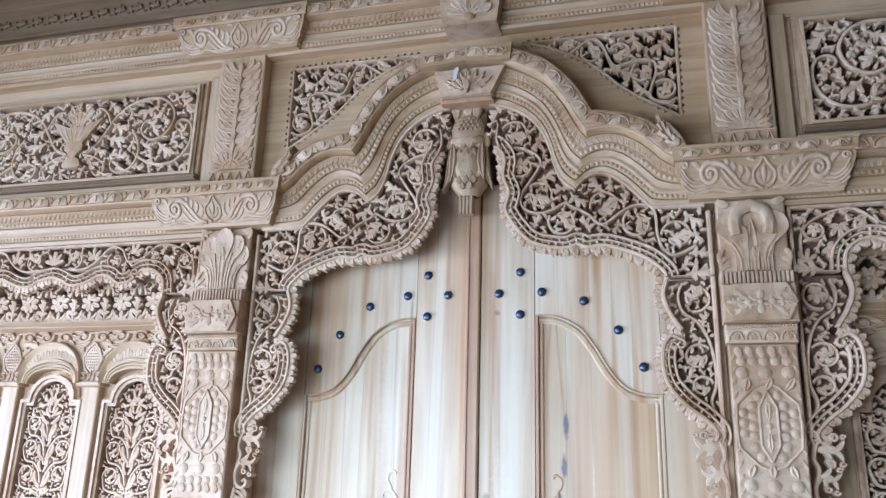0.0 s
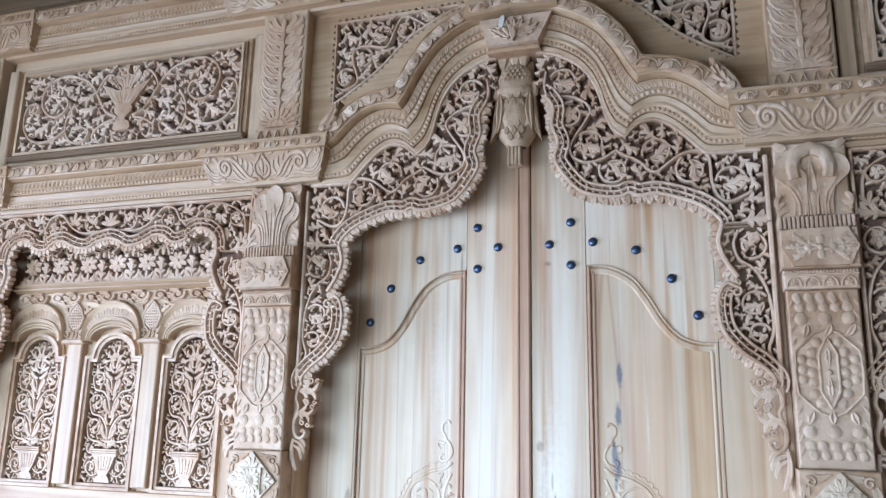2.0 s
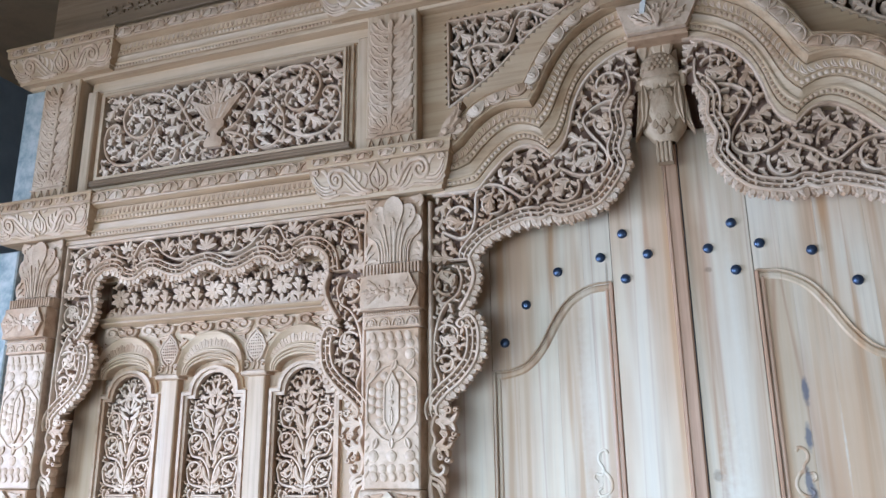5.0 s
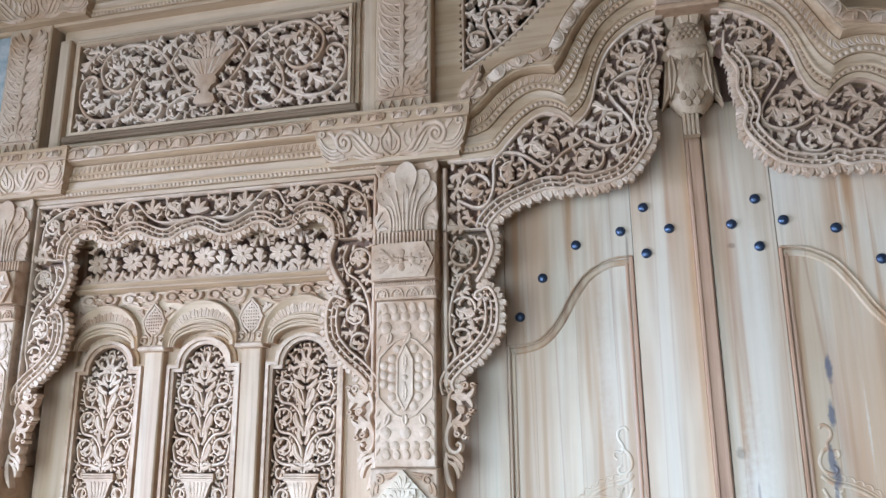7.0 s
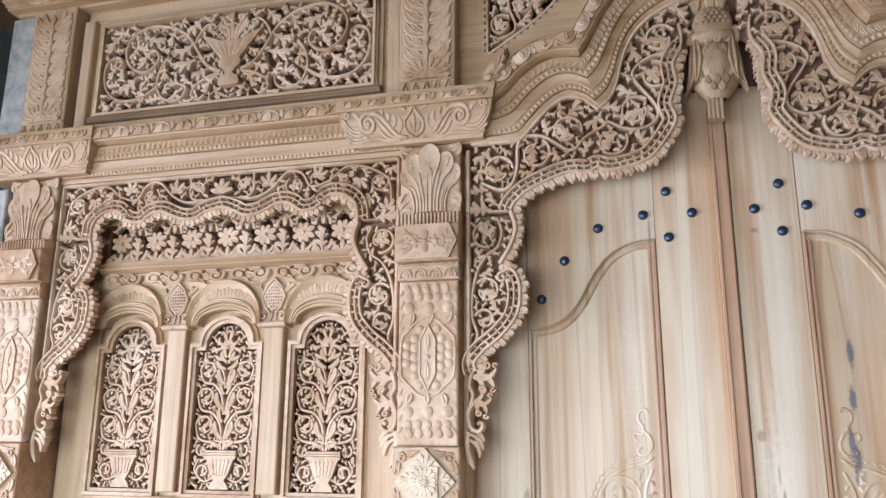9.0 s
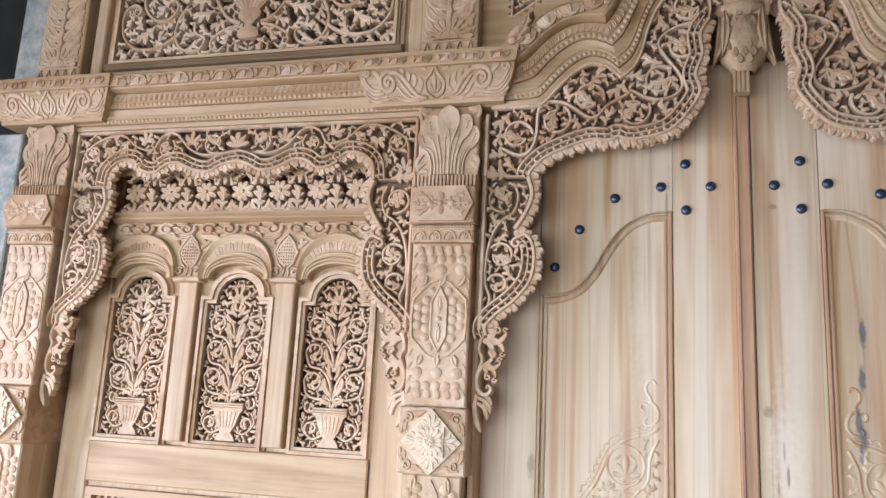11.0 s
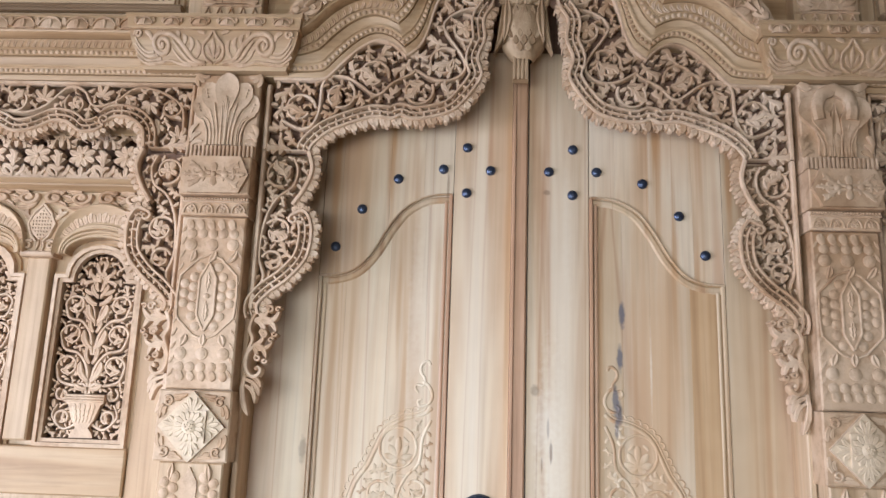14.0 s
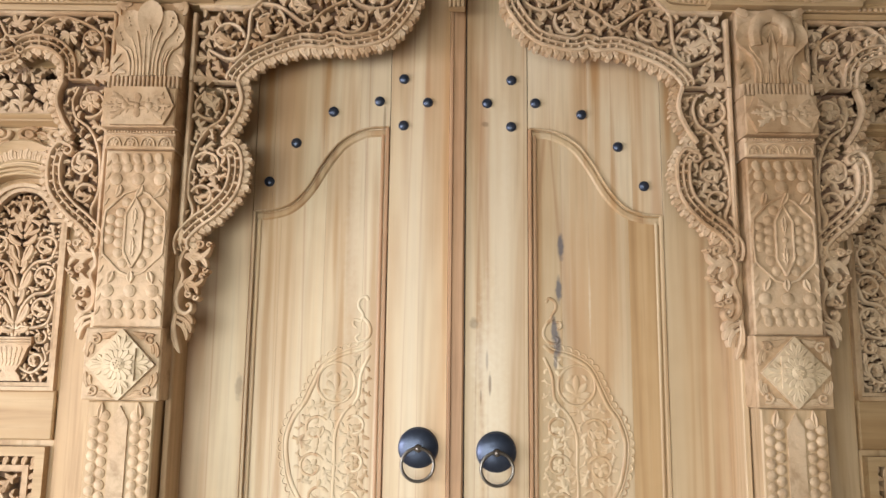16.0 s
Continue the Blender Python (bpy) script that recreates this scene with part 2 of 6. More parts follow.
def box(s, x0, x1, z0, z1, h0, h1, c=0.004):
    """A block with chamfered front edges; h0 back, h1 front."""
    if c <= 0:
        c = 0.0005
    p = [(x0, z0, h0), (x1, z0, h0), (x1, z1, h0), (x0, z1, h0), (x0, z0, h1 - c), (x1, z0, h1 - c), (x1, z1, h1 - c), (x0, z1, h1 - c),
         (x0 + c, z0 + c, h1), (x1 - c, z0 + c, h1), (x1 - c, z1 - c, h1), (x0 + c, z1 - c, h1)]
    f = [(3, 2, 1, 0), (0, 1, 5, 4), (1, 2, 6, 5), (2, 3, 7, 6), (3, 0, 4, 7), (4, 5, 9, 8), (5, 6, 10, 9), (6, 7, 11, 10), (7, 4, 8, 11), (8, 9, 10, 11)]
    s.add(p, f)


def plate(s, outer, holes, h0, h1):
    """A board of any outline, with openings cut through it."""
    from mathutils.geometry import tessellate_polygon
    loops = [outer] + list(holes)
    flat = [p for lp in loops for p in lp]
    tris = tessellate_polygon([[Vector((x, z, 0)) for x, z in lp] for lp in loops])
    n = len(flat)
    pts = [(x, z, h1) for x, z in flat] + [(x, z, h0) for x, z in flat]
    faces = []
    for a, b, c in tris:
        (ax, az), (bx, bz), (cx, cz) = flat[a], flat[b], flat[c]
        if (bx - ax) * (cz - az) - (bz - az) * (cx - ax) < 0:
            b, c = c, b
        faces += [(a, b, c), (n + c, n + b, n + a)]
    o = 0
    for k, lp in enumerate(loops):
        area = sum(lp[i][0] * lp[(i + 1) % len(lp)][1] - lp[(i + 1) % len(lp)][0] * lp[i][1] for i in range(len(lp)))
        for i in range(len(lp)):
            a, b = o + i, o + (i + 1) % len(lp)
            if (area > 0) == (k == 0):
                faces.append((b, a, n + a, n + b))
            else:
                faces.append((a, b, n + b, n + a))
        o += len(lp)
    s.add(pts, faces)


def loft(s, inner, outer, profile):
    """A moulding between two curves of equal count; profile rows (v, h): share of the way from inner to outer, height."""
    k, rows = len(inner), []
    for v, h in profile:
        for (ax, az), (bx, bz) in zip(inner, outer):
            rows.append((ax + (bx - ax) * v, az + (bz - az) * v, h))
    faces = []
    for r in range(len(profile) - 1):
        for i in range(k - 1):
            a = r * k + i
            faces.append((a, a + 1, a + k + 1, a + k))
    s.add(rows, faces)


def curve(points, step=0.012, closed=False):
    """A smooth line through the points, resampled at even steps."""
    p = [np.array(q, float) for q in points]
    p = [2 * p[0] - p[1]] + p + [2 * p[-1] - p[-2]]
    out = []
    for i in range(1, len(p) - 2):
        for u in np.linspace(0, 1, 16, endpoint=False):
            a, b, c, d = p[i - 1:i + 3]
            out.append(0.5 * (2 * b + (c - a) * u + (2 * a - 5 * b + 4 * c - d) * u * u + (3 * b - a - 3 * c + d) * u ** 3))
    out.append(p[-2])
    return even(out, step)


def even(pts, step=None, count=None):
    a = np.array(pts, float)
    d = np.concatenate([[0], np.cumsum(np.linalg.norm(np.diff(a, axis=0), axis=1))])
    n = count or max(2, int(round(d[-1] / step)) + 1)
    t = np.linspace(0, d[-1], n)
    return np.stack([np.interp(t, d, a[:, 0]), np.interp(t, d, a[:, 1])], 1)


def normals(a):
    t = np.gradient(a, axis=0)
    t /= np.maximum(np.linalg.norm(t, axis=1, keepdims=True), 1e-9)
    return np.stack([-t[:, 1], t[:, 0]], 1)


def offset(a, d):
    return a + normals(a) * d


def mirror(pts):
    return [(-x, z) for x, z in pts]


# ---- carving tools ----
def stem(s, pts, w0, w1, h, h0=0.0, deep=0.0):
    a = np.array(pts, float)
    n = normals(a)
    k = len(a)
    rows, faces = [], []
    for i in range(k):
        w = w0 + (w1 - w0) * i / (k - 1)
        e = max(h - 0.75 * w, 0.3 * h)
        m = max(h - 0.15 * w, 0.8 * h)
        for q, g in ((-1, None), (-0.96, e), (-0.5, m), (0.5, m), (0.96, e), (1, None)):
            rows.append((a[i, 0] + n[i, 0] * w * q, a[i, 1] + n[i, 1] * w * q, h0 + g if g else h0 - deep))
    for i in range(k - 1):
        for j in range(5):
            b = i * 6 + j
            faces.append((b + 1, b, b + 6, b + 7))
    e = (k - 1) * 6
    faces += [(0, 1, 2, 3, 4, 5), (e + 5, e + 4, e + 3, e + 2, e + 1, e)]
    s.add(rows, faces)


OUTLINE = {
    "acanthus": ((0.0, 0.12), (0.10, 0.30), (0.24, 0.90), (0.32, 0.95), (0.30, 0.40), (0.52, 1.0), (0.60, 0.98), (0.56, 0.40), (0.80, 0.66), (0.80, 0.28), (1.0, 0.05)),
    "paddle": ((0.0, 0.22), (0.28, 0.28), (0.42, 0.52), (0.56, 0.90), (0.72, 1.0), (0.86, 0.86), (0.95, 0.52), (1.0, 0.12)),
    "finger": ((0.0, 0.62), (0.30, 0.82), (0.58, 1.0), (0.80, 0.86), (0.94, 0.50), (1.0, 0.12)),
    "trefoil": ((0.0, 0.12), (0.2, 0.26), (0.42, 1.0), (0.58, 0.85), (0.56, 0.42), (0.8, 0.5), (1.0, 0.04)),
    "lobe": ((0.0, 0.55), (0.35, 0.70), (0.62, 0.95), (0.80, 1.0), (0.93, 0.72), (1.0, 0.28)),
    "petal": ((0.0, 0.2), (0.3, 0.62), (0.6, 0.98), (0.82, 0.8), (1.0, 0.12)),
    "spatula": ((0.0, 0.30), (0.25, 0.30), (0.45, 0.40), (0.60, 0.72), (0.72, 0.96), (0.82, 1.0), (0.91, 0.82), (0.97, 0.50), (1.0, 0.10)),
    "blade": ((0.0, 0.25), (0.25, 0.7), (0.5, 0.8), (0.75, 0.55), (1.0, 0.03)),
}


SECTION = {"spatula": (0.06, 0.16, 0.24), "paddle": (0.20, 0.02, 0.22), "petal": (0.45, 0.06, 0.10), "lobe": (0.50, 0.06, 0.16), "finger": (0.30, 0.0, 0.16)}


def leaf(s, base, tip, width, h, bend=0.0, kind="acanthus", h0=0.0, lift=0.0, deep=0.0):
    """A carved leaf: groove along the vein, swelling lobes, upright cut sides."""
    b, t = np.array(base, float), np.array(tip, float)
    d = t - b
    n = np.array((-d[1], d[0]))
    rows, faces = [], []
    o = OUTLINE[kind]
    e, m, v = SECTION.get(kind, (0.42, 0.0, 0.36))

    def spine(u):
        return b + d * u + n * bend * 4 * u * (1 - u)
    for u, w in o:
        c = spine(u)
        du = d + n * bend * 4 * (1 - 2 * u)
        nn = np.array((-du[1], du[0])) / max(np.linalg.norm(du), 1e-9)
        up = h * (1 - 0.18 * abs(2 * u - 1)) + lift * u
        ws = width * w
        for q, g in ((-1.0, None), (-1.0, e), (-0.6, m), (0.0, v), (0.6, m), (1.0, e), (1.0, None)):
            p = c + nn * ws * q
            rows.append((p[0], p[1], h0 + (-deep if g is None else max(up - g * min(ws, 0.8 * up / 0.42), 0.15 * up))))
    for i in range(len(o) - 1):
        for j in range(6):
            a = i * 7 + j
            faces.append((a + 1, a, a + 7, a + 8))
    s.add(rows, faces)


def spray(s, base, tip, width, h, bend=0.0, h0=0.0, deep=0.0, pairs=None):
    """A lobed leaf: rounded fingers on both sides of a curved rib. Returns the middles of its lobes."""
    b, t = np.array(base, float), np.array(tip, float)
    d = t - b
    n = np.array((-d[1], d[0]))
    ln = float(np.linalg.norm(d))
    k = pairs or (2 if ln < 0.045 else 3)
    spots = []

    def spine(u):
        return b + d * u + n * bend * 4 * u * (1 - u)
    stem(s, [spine(u) for u in (0, 0.2, 0.4, 0.6, 0.75)], min(0.006, 0.12 * ln), 0.003, h * 0.92, h0, deep)
    for i in range(k):
        u = 0.12 + 0.46 * i / max(1, k - 1)
        du = d + n * bend * 4 * (1 - 2 * u)
        du = du / max(np.linalg.norm(du), 1e-9)
        for sg in (-1, 1):
            a = sg * (0.86 - 0.20 * i)
            v = np.array((du[0] * math.cos(a) - du[1] * math.sin(a), du[0] * math.sin(a) + du[1] * math.cos(a)))
            size = width * (0.95, 1.15, 0.95)[min(i, 2)] * (1.0 + 0.15 * sg * (1 if bend > 0 else -1))
            e = spine(u) + v * size * 1.02
            leaf(s, spine(u), e, size * 0.225, h * (0.88 + 0.07 * i), -0.24 * sg, "finger", h0, 0.15 * h * (1 if (i + sg) % 2 else -1), deep)
            spots += [spine(u) + v * size * 0.4, spine(u) + v * size * 0.8]
    leaf(s, spine(0.40), t, min(width * 0.30, ln * 0.17), h * 1.08, bend * 0.4, "finger", h0, 0.0, deep)
    return spots + [spine(u) for u in (0.2, 0.5, 0.8)]


def ball(s, c, r, h, h0=0.0, seg=8, squash=1.0, turn=0.0):
    rows, faces = [], []
    ca, sa = math.cos(turn), math.sin(turn)
    for q, g in ((1.0, 0.0), (0.97, 0.45), (0.70, 0.82)):
        for i in range(seg):
            a = 2 * math.pi * i / seg
            x, z = r * q * math.cos(a), r * q * math.sin(a) * squash
            rows.append((c[0] + x * ca - z * sa, c[1] + x * sa + z * ca, h0 + h * g))
    rows.append((c[0], c[1], h0 + h))
    for k in range(2):
        for i in range(seg):
            j = (i + 1) % seg
            faces.append((k * seg + i, k * seg + j, (k + 1) * seg + j, (k + 1) * seg + i))
    for i in range(seg):
        faces.append((2 * seg + i, 2 * seg + (i + 1) % seg, 3 * seg))
    s.add(rows, faces)


def flower(s, c, r, h, petals=6, turn=0.0, kind="petal", h0=0.0, deep=0.0, fat=1.0):
    for i in range(petals):
        a = turn + 2 * math.pi * i / petals
        d = np.array((math.cos(a), math.sin(a)))
        leaf(s, np.array(c) + d * r * 0.15, np.array(c) + d * r, r * (1.9 / petals + 0.08) * fat, h, 0, kind, h0, 0.0, deep)
    ball(s, c, r * 0.24, h * 1.35, h0)


def spiral(c, r, a0, turns, way, r_end=0.25, count=None):
    n = count or max(10, int(18 * turns))
    out = []
    for i in range(n + 1):
        u = i / n
        a = a0 + way * turns * 2 * math.pi * u
        q = r * (1 - (1 - r_end) * u ** 0.9)
        out.append((c[0] + q * math.cos(a), c[1] + q * math.sin(a)))
    return out


def inside(poly, pts):
    p = np.asarray(poly, float)
    q = np.roll(p, -1, 0)
    x, y = pts[:, 0][:, None], pts[:, 1][:, None]
    cond = (p[:, 1] > y) != (q[:, 1] > y)
    xs = (q[:, 0] - p[:, 0]) * (y - p[:, 1]) / np.where(q[:, 1] == p[:, 1], 1e-9, q[:, 1] - p[:, 1]) + p[:, 0]
    return (np.sum(cond & (x < xs), 1) % 2) == 1


class Carving:
    """Fills an outline with stems, scrolls, blossoms and leaves, leaving narrow gaps between."""

    def __init__(self, outline, h=0.022, rim=0.004, seed=1, pitch=0.005, holes=(), deep=0.016):
        self.rng = random.Random(seed)
        self.h, self.s, self.l, self.deep = h, Soup(), Soup(), deep
        self.outline = np.asarray(outline, float)
        lo, hi = self.outline.min(0), self.outline.max(0)
        g = np.stack(np.meshgrid(np.arange(lo[0], hi[0], pitch), np.arange(lo[1], hi[1], pitch)), -1).reshape(-1, 2)
        g = g + np.array([[self.rng.uniform(-0.4, 0.4) * pitch, self.rng.uniform(-0.4, 0.4) * pitch] for _ in range(len(g))])
        keep = inside(self.outline, g)
        for hole in holes:
            keep &= ~inside(hole, g)
        self.c = g[keep]
        self.d = np.full(len(self.c), 9.0)
        self.near = np.zeros((len(self.c), 2))
        ring = even(np.vstack([self.outline, self.outline[:1]]), 0.006)
        self.take(ring, rim)
        for hole in holes:
            self.take(even(list(hole) + [hole[0]], 0.006), 0.002)

    def take(self, pts, r):
        pts = np.asarray(pts, float)
        for i in range(0, len(pts), 60):
            blk = pts[i:i + 60]
            dd = np.linalg.norm(self.c[:, None] - blk[None], axis=2)
            j = dd.argmin(1)
            m = dd[np.arange(len(j)), j] - r
            hit = m < self.d
            self.d[hit] = m[hit]
            self.near[hit] = blk[j[hit]]

    def stem(self, pts, w0=0.006, w1=0.0035, h=None):
        stem(self.s, pts, w0, w1, h or self.h, 0.0, self.deep)
        self.take(even(pts, 0.006), (w0 + w1) / 2)

    def scroll(self, c, r, a0, way, turns=1.25, bud=True):
        if r > 0.07:
            turns += 0.15
        inner = (0.62 if r <= 0.07 else 0.45) if bud else 0.34
        if bud:
            turns = min(turns, 0.92 if r <= 0.07 else 1.2)
        pts = spiral(c, r, a0, turns, way, inner)
        self.stem(pts, 0.0054, 0.0038)
        if bud:
            e = np.array(pts[-1])
            d = np.array(c) - e
            if self.rng.random() < 0.18 and r > 0.03:
                turn = self.rng.random() * 6
                q = min(r * 0.62, 0.036)
                for i in range(5):
                    a = turn + i * 1.18
                    tip = np.array(c) + q * np.array((math.cos(a), math.sin(a)))
                    leaf(self.l, c, tip, q * 0.34, self.h * 1.1, 0.08, "finger", 0.0, 0.0, self.deep)
                    self.take([tip, (tip + np.array(c)) / 2], q * 0.26)
                ball(self.l, c, q * 0.3, self.h * 1.3)
                stem(self.s, [e, e + d * 0.4, e + d * 0.8], 0.0035, 0.003, self.h, 0.0, self.deep)
            else:
                tip = e + d * min(1.9, 0.085 / max(np.linalg.norm(d), 1e-6))
                spots = spray(self.l, e, tip, min(0.72 * r, 0.040), self.h * 1.1, 0.16 * way, 0.0, self.deep)
                self.take(spots, 0.006)
        else:
            ball(self.l, pts[-1], r * 0.2, self.h)
            self.take([pts[-1]], r * 0.2)
        # leaflets along the outside of the curl
        for u in (0.25, 0.5, 0.75):
            i = int(u * (len(pts) - 1))
            o = np.array(pts[i])
            v = (o - np.array(c)) / max(np.linalg.norm(o - np.array(c)), 1e-6)
            t = np.array((-v[1], v[0])) * way
            p = o - v * 0.012 + t * 0.004
            k = int(np.linalg.norm(self.c - p, axis=1).argmin())
            if self.d[k] > 0.004 and r > 0.04:
                tip = o - v * min(0.022, r * 0.4) + t * 0.016
                leaf(self.l, o, tip, 0.0068, self.h * 1.05, 0.2 * way, "finger", 0.0, 0.0, self.deep)
                self.take([p, tip], 0.006)

    def palm(self, c, r, turn=1.57, spread=1.55, n=5):
        """A broad leaf of spreading fingers."""
        c = np.array(c, float)
        for i in range(n):
            u = 2 * i / (n - 1) - 1
            a = turn + spread * u
            ln = r * (1.0 - 0.38 * abs(u)) * (1.06 if i % 2 else 0.94)
            tip = c + ln * np.array((math.cos(a), math.sin(a)))
            leaf(self.l, c, tip, r * 0.185, self.h * (1.12 - 0.2 * abs(u)), 0.22 * u, "finger", 0.0, 0.0, self.deep)
            self.take([tip, c * 0.5 + tip * 0.5, c * 0.2 + tip * 0.8], r * 0.17)
        self.take([c], r * 0.25)

    def vine(self, line, reach, wave=3.7, phase=1, turns=1.05):
        """A running scroll along a line: the stem swings from side to side, a branch curls into each bend. reach: half width to fill."""
        a = even(line, 0.008)
        n = normals(a)
        t = np.stack([n[:, 1], -n[:, 0]], 1)
        d = np.arange(len(a)) * 0.008
        half = wave * reach / 2
        count = max(1, int(round(d[-1] / half)))
        half = d[-1] / count
        amp = reach * 0.80
        self.stem(a + n * (phase * amp * np.sin(np.pi * d / half))[:, None], 0.0056, 0.0044)
        for i in range(count):
            k = min(len(a) - 1, int((i + 0.5) * half / 0.008))
            sg = phase * (1 if i % 2 == 0 else -1)
            c = a[k] - n[k] * sg * reach * 0.20 + t[k] * reach * self.rng.uniform(-0.05, 0.08)
            f = t[k] * 0.9 + n[k] * sg * 0.35
            self.scroll(c, min(reach * 0.72, half * 0.46), math.atan2(f[1], f[0]), -sg, turns)

    def fill(self, gap=0.0092, longest=0.085, fat=0.34, limit=1500):
        for _ in range(limit):
            k = int(self.d.argmax())
            c = self.d[k]
            if c < gap:
                break
            c = min(c, longest / 1.9)
            p, b = self.c[k], self.near[k]
            v = p - b
            ln = np.linalg.norm(v)
            v = v / max(ln, 1e-9)
            ang = self.rng.uniform(0.35, 0.95) * (1 if self.rng.random() < 0.75 else -1)
            v = np.array((v[0] * math.cos(ang) - v[1] * math.sin(ang), v[0] * math.sin(ang) + v[1] * math.cos(ang)))
            base, tip = p - v * min(ln + 0.002, c * 1.2), p + v * c * 0.92
            length = np.linalg.norm(tip - base)
            bend = self.rng.uniform(0.08, 0.22) * self.rng.choice((-1, 1))
            top = self.h * self.rng.uniform(0.92, 1.15)
            if c > 0.0125:
                spots = spray(self.l, base, tip, c * 0.88, top, bend, 0.0, self.deep)
                self.take(spots, max(0.004, c * 0.26))
                self.take([p], c * 0.5)
                continue
            wide = length * fat * 0.72 * self.rng.uniform(0.9, 1.2)
            leaf(self.l, base, tip, wide, top, bend, "finger", 0.0, 0.0, self.deep)
            d = tip - base
            n = np.array((-d[1], d[0]))
            sp = [base + d * u + n * bend * 4 * u * (1 - u) for u in (0.15, 0.35, 0.55, 0.75, 0.92)]
            self.take(sp, wide * 0.7)
            self.take([p], wide * 0.8)

    def mirrored(self, x=0.0):
        for q in (self.s, self.l):
            o = len(q.v)
            q.v += [(2 * x - a, b, c) for a, b, c in q.v[:o]]
            q.f += [tuple(o + i for i in reversed(f)) for f in q.f]
        return self


def flip_soup(src, sg):
    q = Soup()
    q.v, q.f = [(sg * a, b, d) for a, b, d in src.v], (list(src.f) if sg > 0 else [tuple(reversed(f)) for f in src.f])
    return q


def carve(c, parent, y, name="fretwork", sg=1, material=None):
    """The stems as one part, and on them the leaves and blossoms, too many and too small to tell apart."""
    base = part(name, flip_soup(c.s, sg).mesh(name, material or FRET, y), parent)
    leaves = part("carved_foliage", flip_soup(c.l, sg).mesh("carved_foliage", material or FRET, y), parent)
    tagged(leaves, "closely carved leaves and small blossoms", kind="stuff")
    return base


def border(carv, edge, way, bead=0.026, h=0.028):
    """A broad outer rail and two fine inner ones, with beads and cross bars in the slots between."""
    a = even(edge, 0.008)
    for off, w in ((0.0, 0.0062), (0.0205, 0.0034), (0.0400, 0.0044)):
        stem(carv, offset(a, way * off), w, w, h * (1.0 if off != 0.0205 else 0.9), 0.0, 0.006)
    for off, step, r in ((0.0120, bead, 0.0066), (0.0300, bead * 1.15, 0.0060)):
        m = offset(a, way * off)
        n = max(2, int(np.linalg.norm(np.diff(m, axis=0), axis=1).sum() / step))
        q = even(m, count=2 * n + 1)
        for i in range(n):
            p0, p1, p2 = q[2 * i], q[2 * i + 1], q[2 * i + 2]
            d = p2 - p0
            if i % 3 < 2:
                ball(carv, p1, r, h * 0.85, 0, 8, 0.85, math.atan2(d[1], d[0]))
            else:
                u = np.array((-d[1], d[0])) / max(np.linalg.norm(d), 1e-9) * 0.009
                stem(carv, [p1 - u, p1, p1 + u], 0.0046, 0.0046, h * 0.9, 0.0, 0.004)


def scallop_mesh():
    q = Soup()
    for x, a, ln, w in ((-0.011, -38, 0.020, 0.0095), (0.002, 4, 0.0245, 0.0135), (0.014, 46, 0.016, 0.0082)):
        u = math.radians(90 - a)
        leaf(q, (x, -0.004), (x + ln * math.cos(u), ln * math.sin(u)), w, 0.020, -0.14, "lobe", 0, 0, 0.014)
    ball(q, (0.017, 0.012), 0.0058, 0.021, 0, 8)
    box(q, -0.0208, 0.0208, -0.008, 0.011, -0.012, 0.013, 0.003)
    return q.mesh("scallop", FRET)


def egg_mesh():
    s = Soup()
    ball(s, (0, -0.020), 0.043, 0.012, 0, 18, 0.92)
    stem(s, [(0.046 * math.cos(x), 0.043 * math.sin(x) - 0.020) for x in np.linspace(0.1, math.pi - 0.1, 13)], 0.003, 0.003, 0.011)
    leaf(s, (0, -0.024), (0, 0.012), 0.012, 0.005, 0, "finger", 0.011)
    for sx in (-1, 1):
        leaf(s, (sx * 0.050, 0.022), (sx * 0.047, -0.012), 0.009, 0.009, 0.1 * sx, "finger")
    s.v = [(x, max(z, -0.024), h) for x, z, h in s.v]
    return s.mesh("egg_ornament", TEAK)


def leaf_row(s, line, way, size, h, h0=0.0):
    """Small leaning leaves in a row along a line."""
    q = even(line, size * 0.72)
    n = normals(q)
    for i in range(len(q) - 1):
        p = (q[i] + q[i + 1]) / 2
        d = (q[i + 1] - q[i])
        d = d / np.linalg.norm(d)
        leaf(s, p - n[i] * way * size * 0.4 - d * size * 0.2, p + n[i] * way * size * 0.5 + d * size * 0.25, size * 0.28, h, 0.2, "blade", h0)


def bead_row(s, line, r, h, h0=0.0, pitch=2.3):
    for p in even(line, r * pitch):
        ball(s, p, r, h, h0, 6)

# ---- the room ----
def slab(name, x0, x1, y0, y1, z0, z1, material, label="", category=""):
    s = Soup()
    box(s, x0, x1, z0, z1, -y1, -y0, 0.001)
    ob = part(name, s.mesh(name, material, 0, False))
    return tagged(ob, label, category, kind="structure")


slab("floor", -8, 5, -7.2, 3.2, -0.12, 0, TILE, "pale worn floor tiles of the workshop", "floor")
# unseen ceiling; its brown keeps the bounce weak and warm
slab("ceiling", -4.75, 4.75, -4.25, 3.2, 4.25, 4.4, CEIL, "unseen brown ceiling, coloured to tune the bounced light", "ceiling")
# added walls that close the dark depth behind the screen
slab("wall_behind", -4.75, 4.75, 3.0, 3.2, 0, 4.25, GREY, "added far wall, its grey set for the dim depth behind", "wall")
slab("wall_left_back", -4.75, -4.6, -1.2, 3.0, 0, 4.25, GREY, "added side wall, its grey set for the dim depth behind", "wall")
slab("wall_left_front", -4.75, -4.6, -4.25, -3.8, 0, 4.25, PLASTER, "grey plastered side wall", "wall")
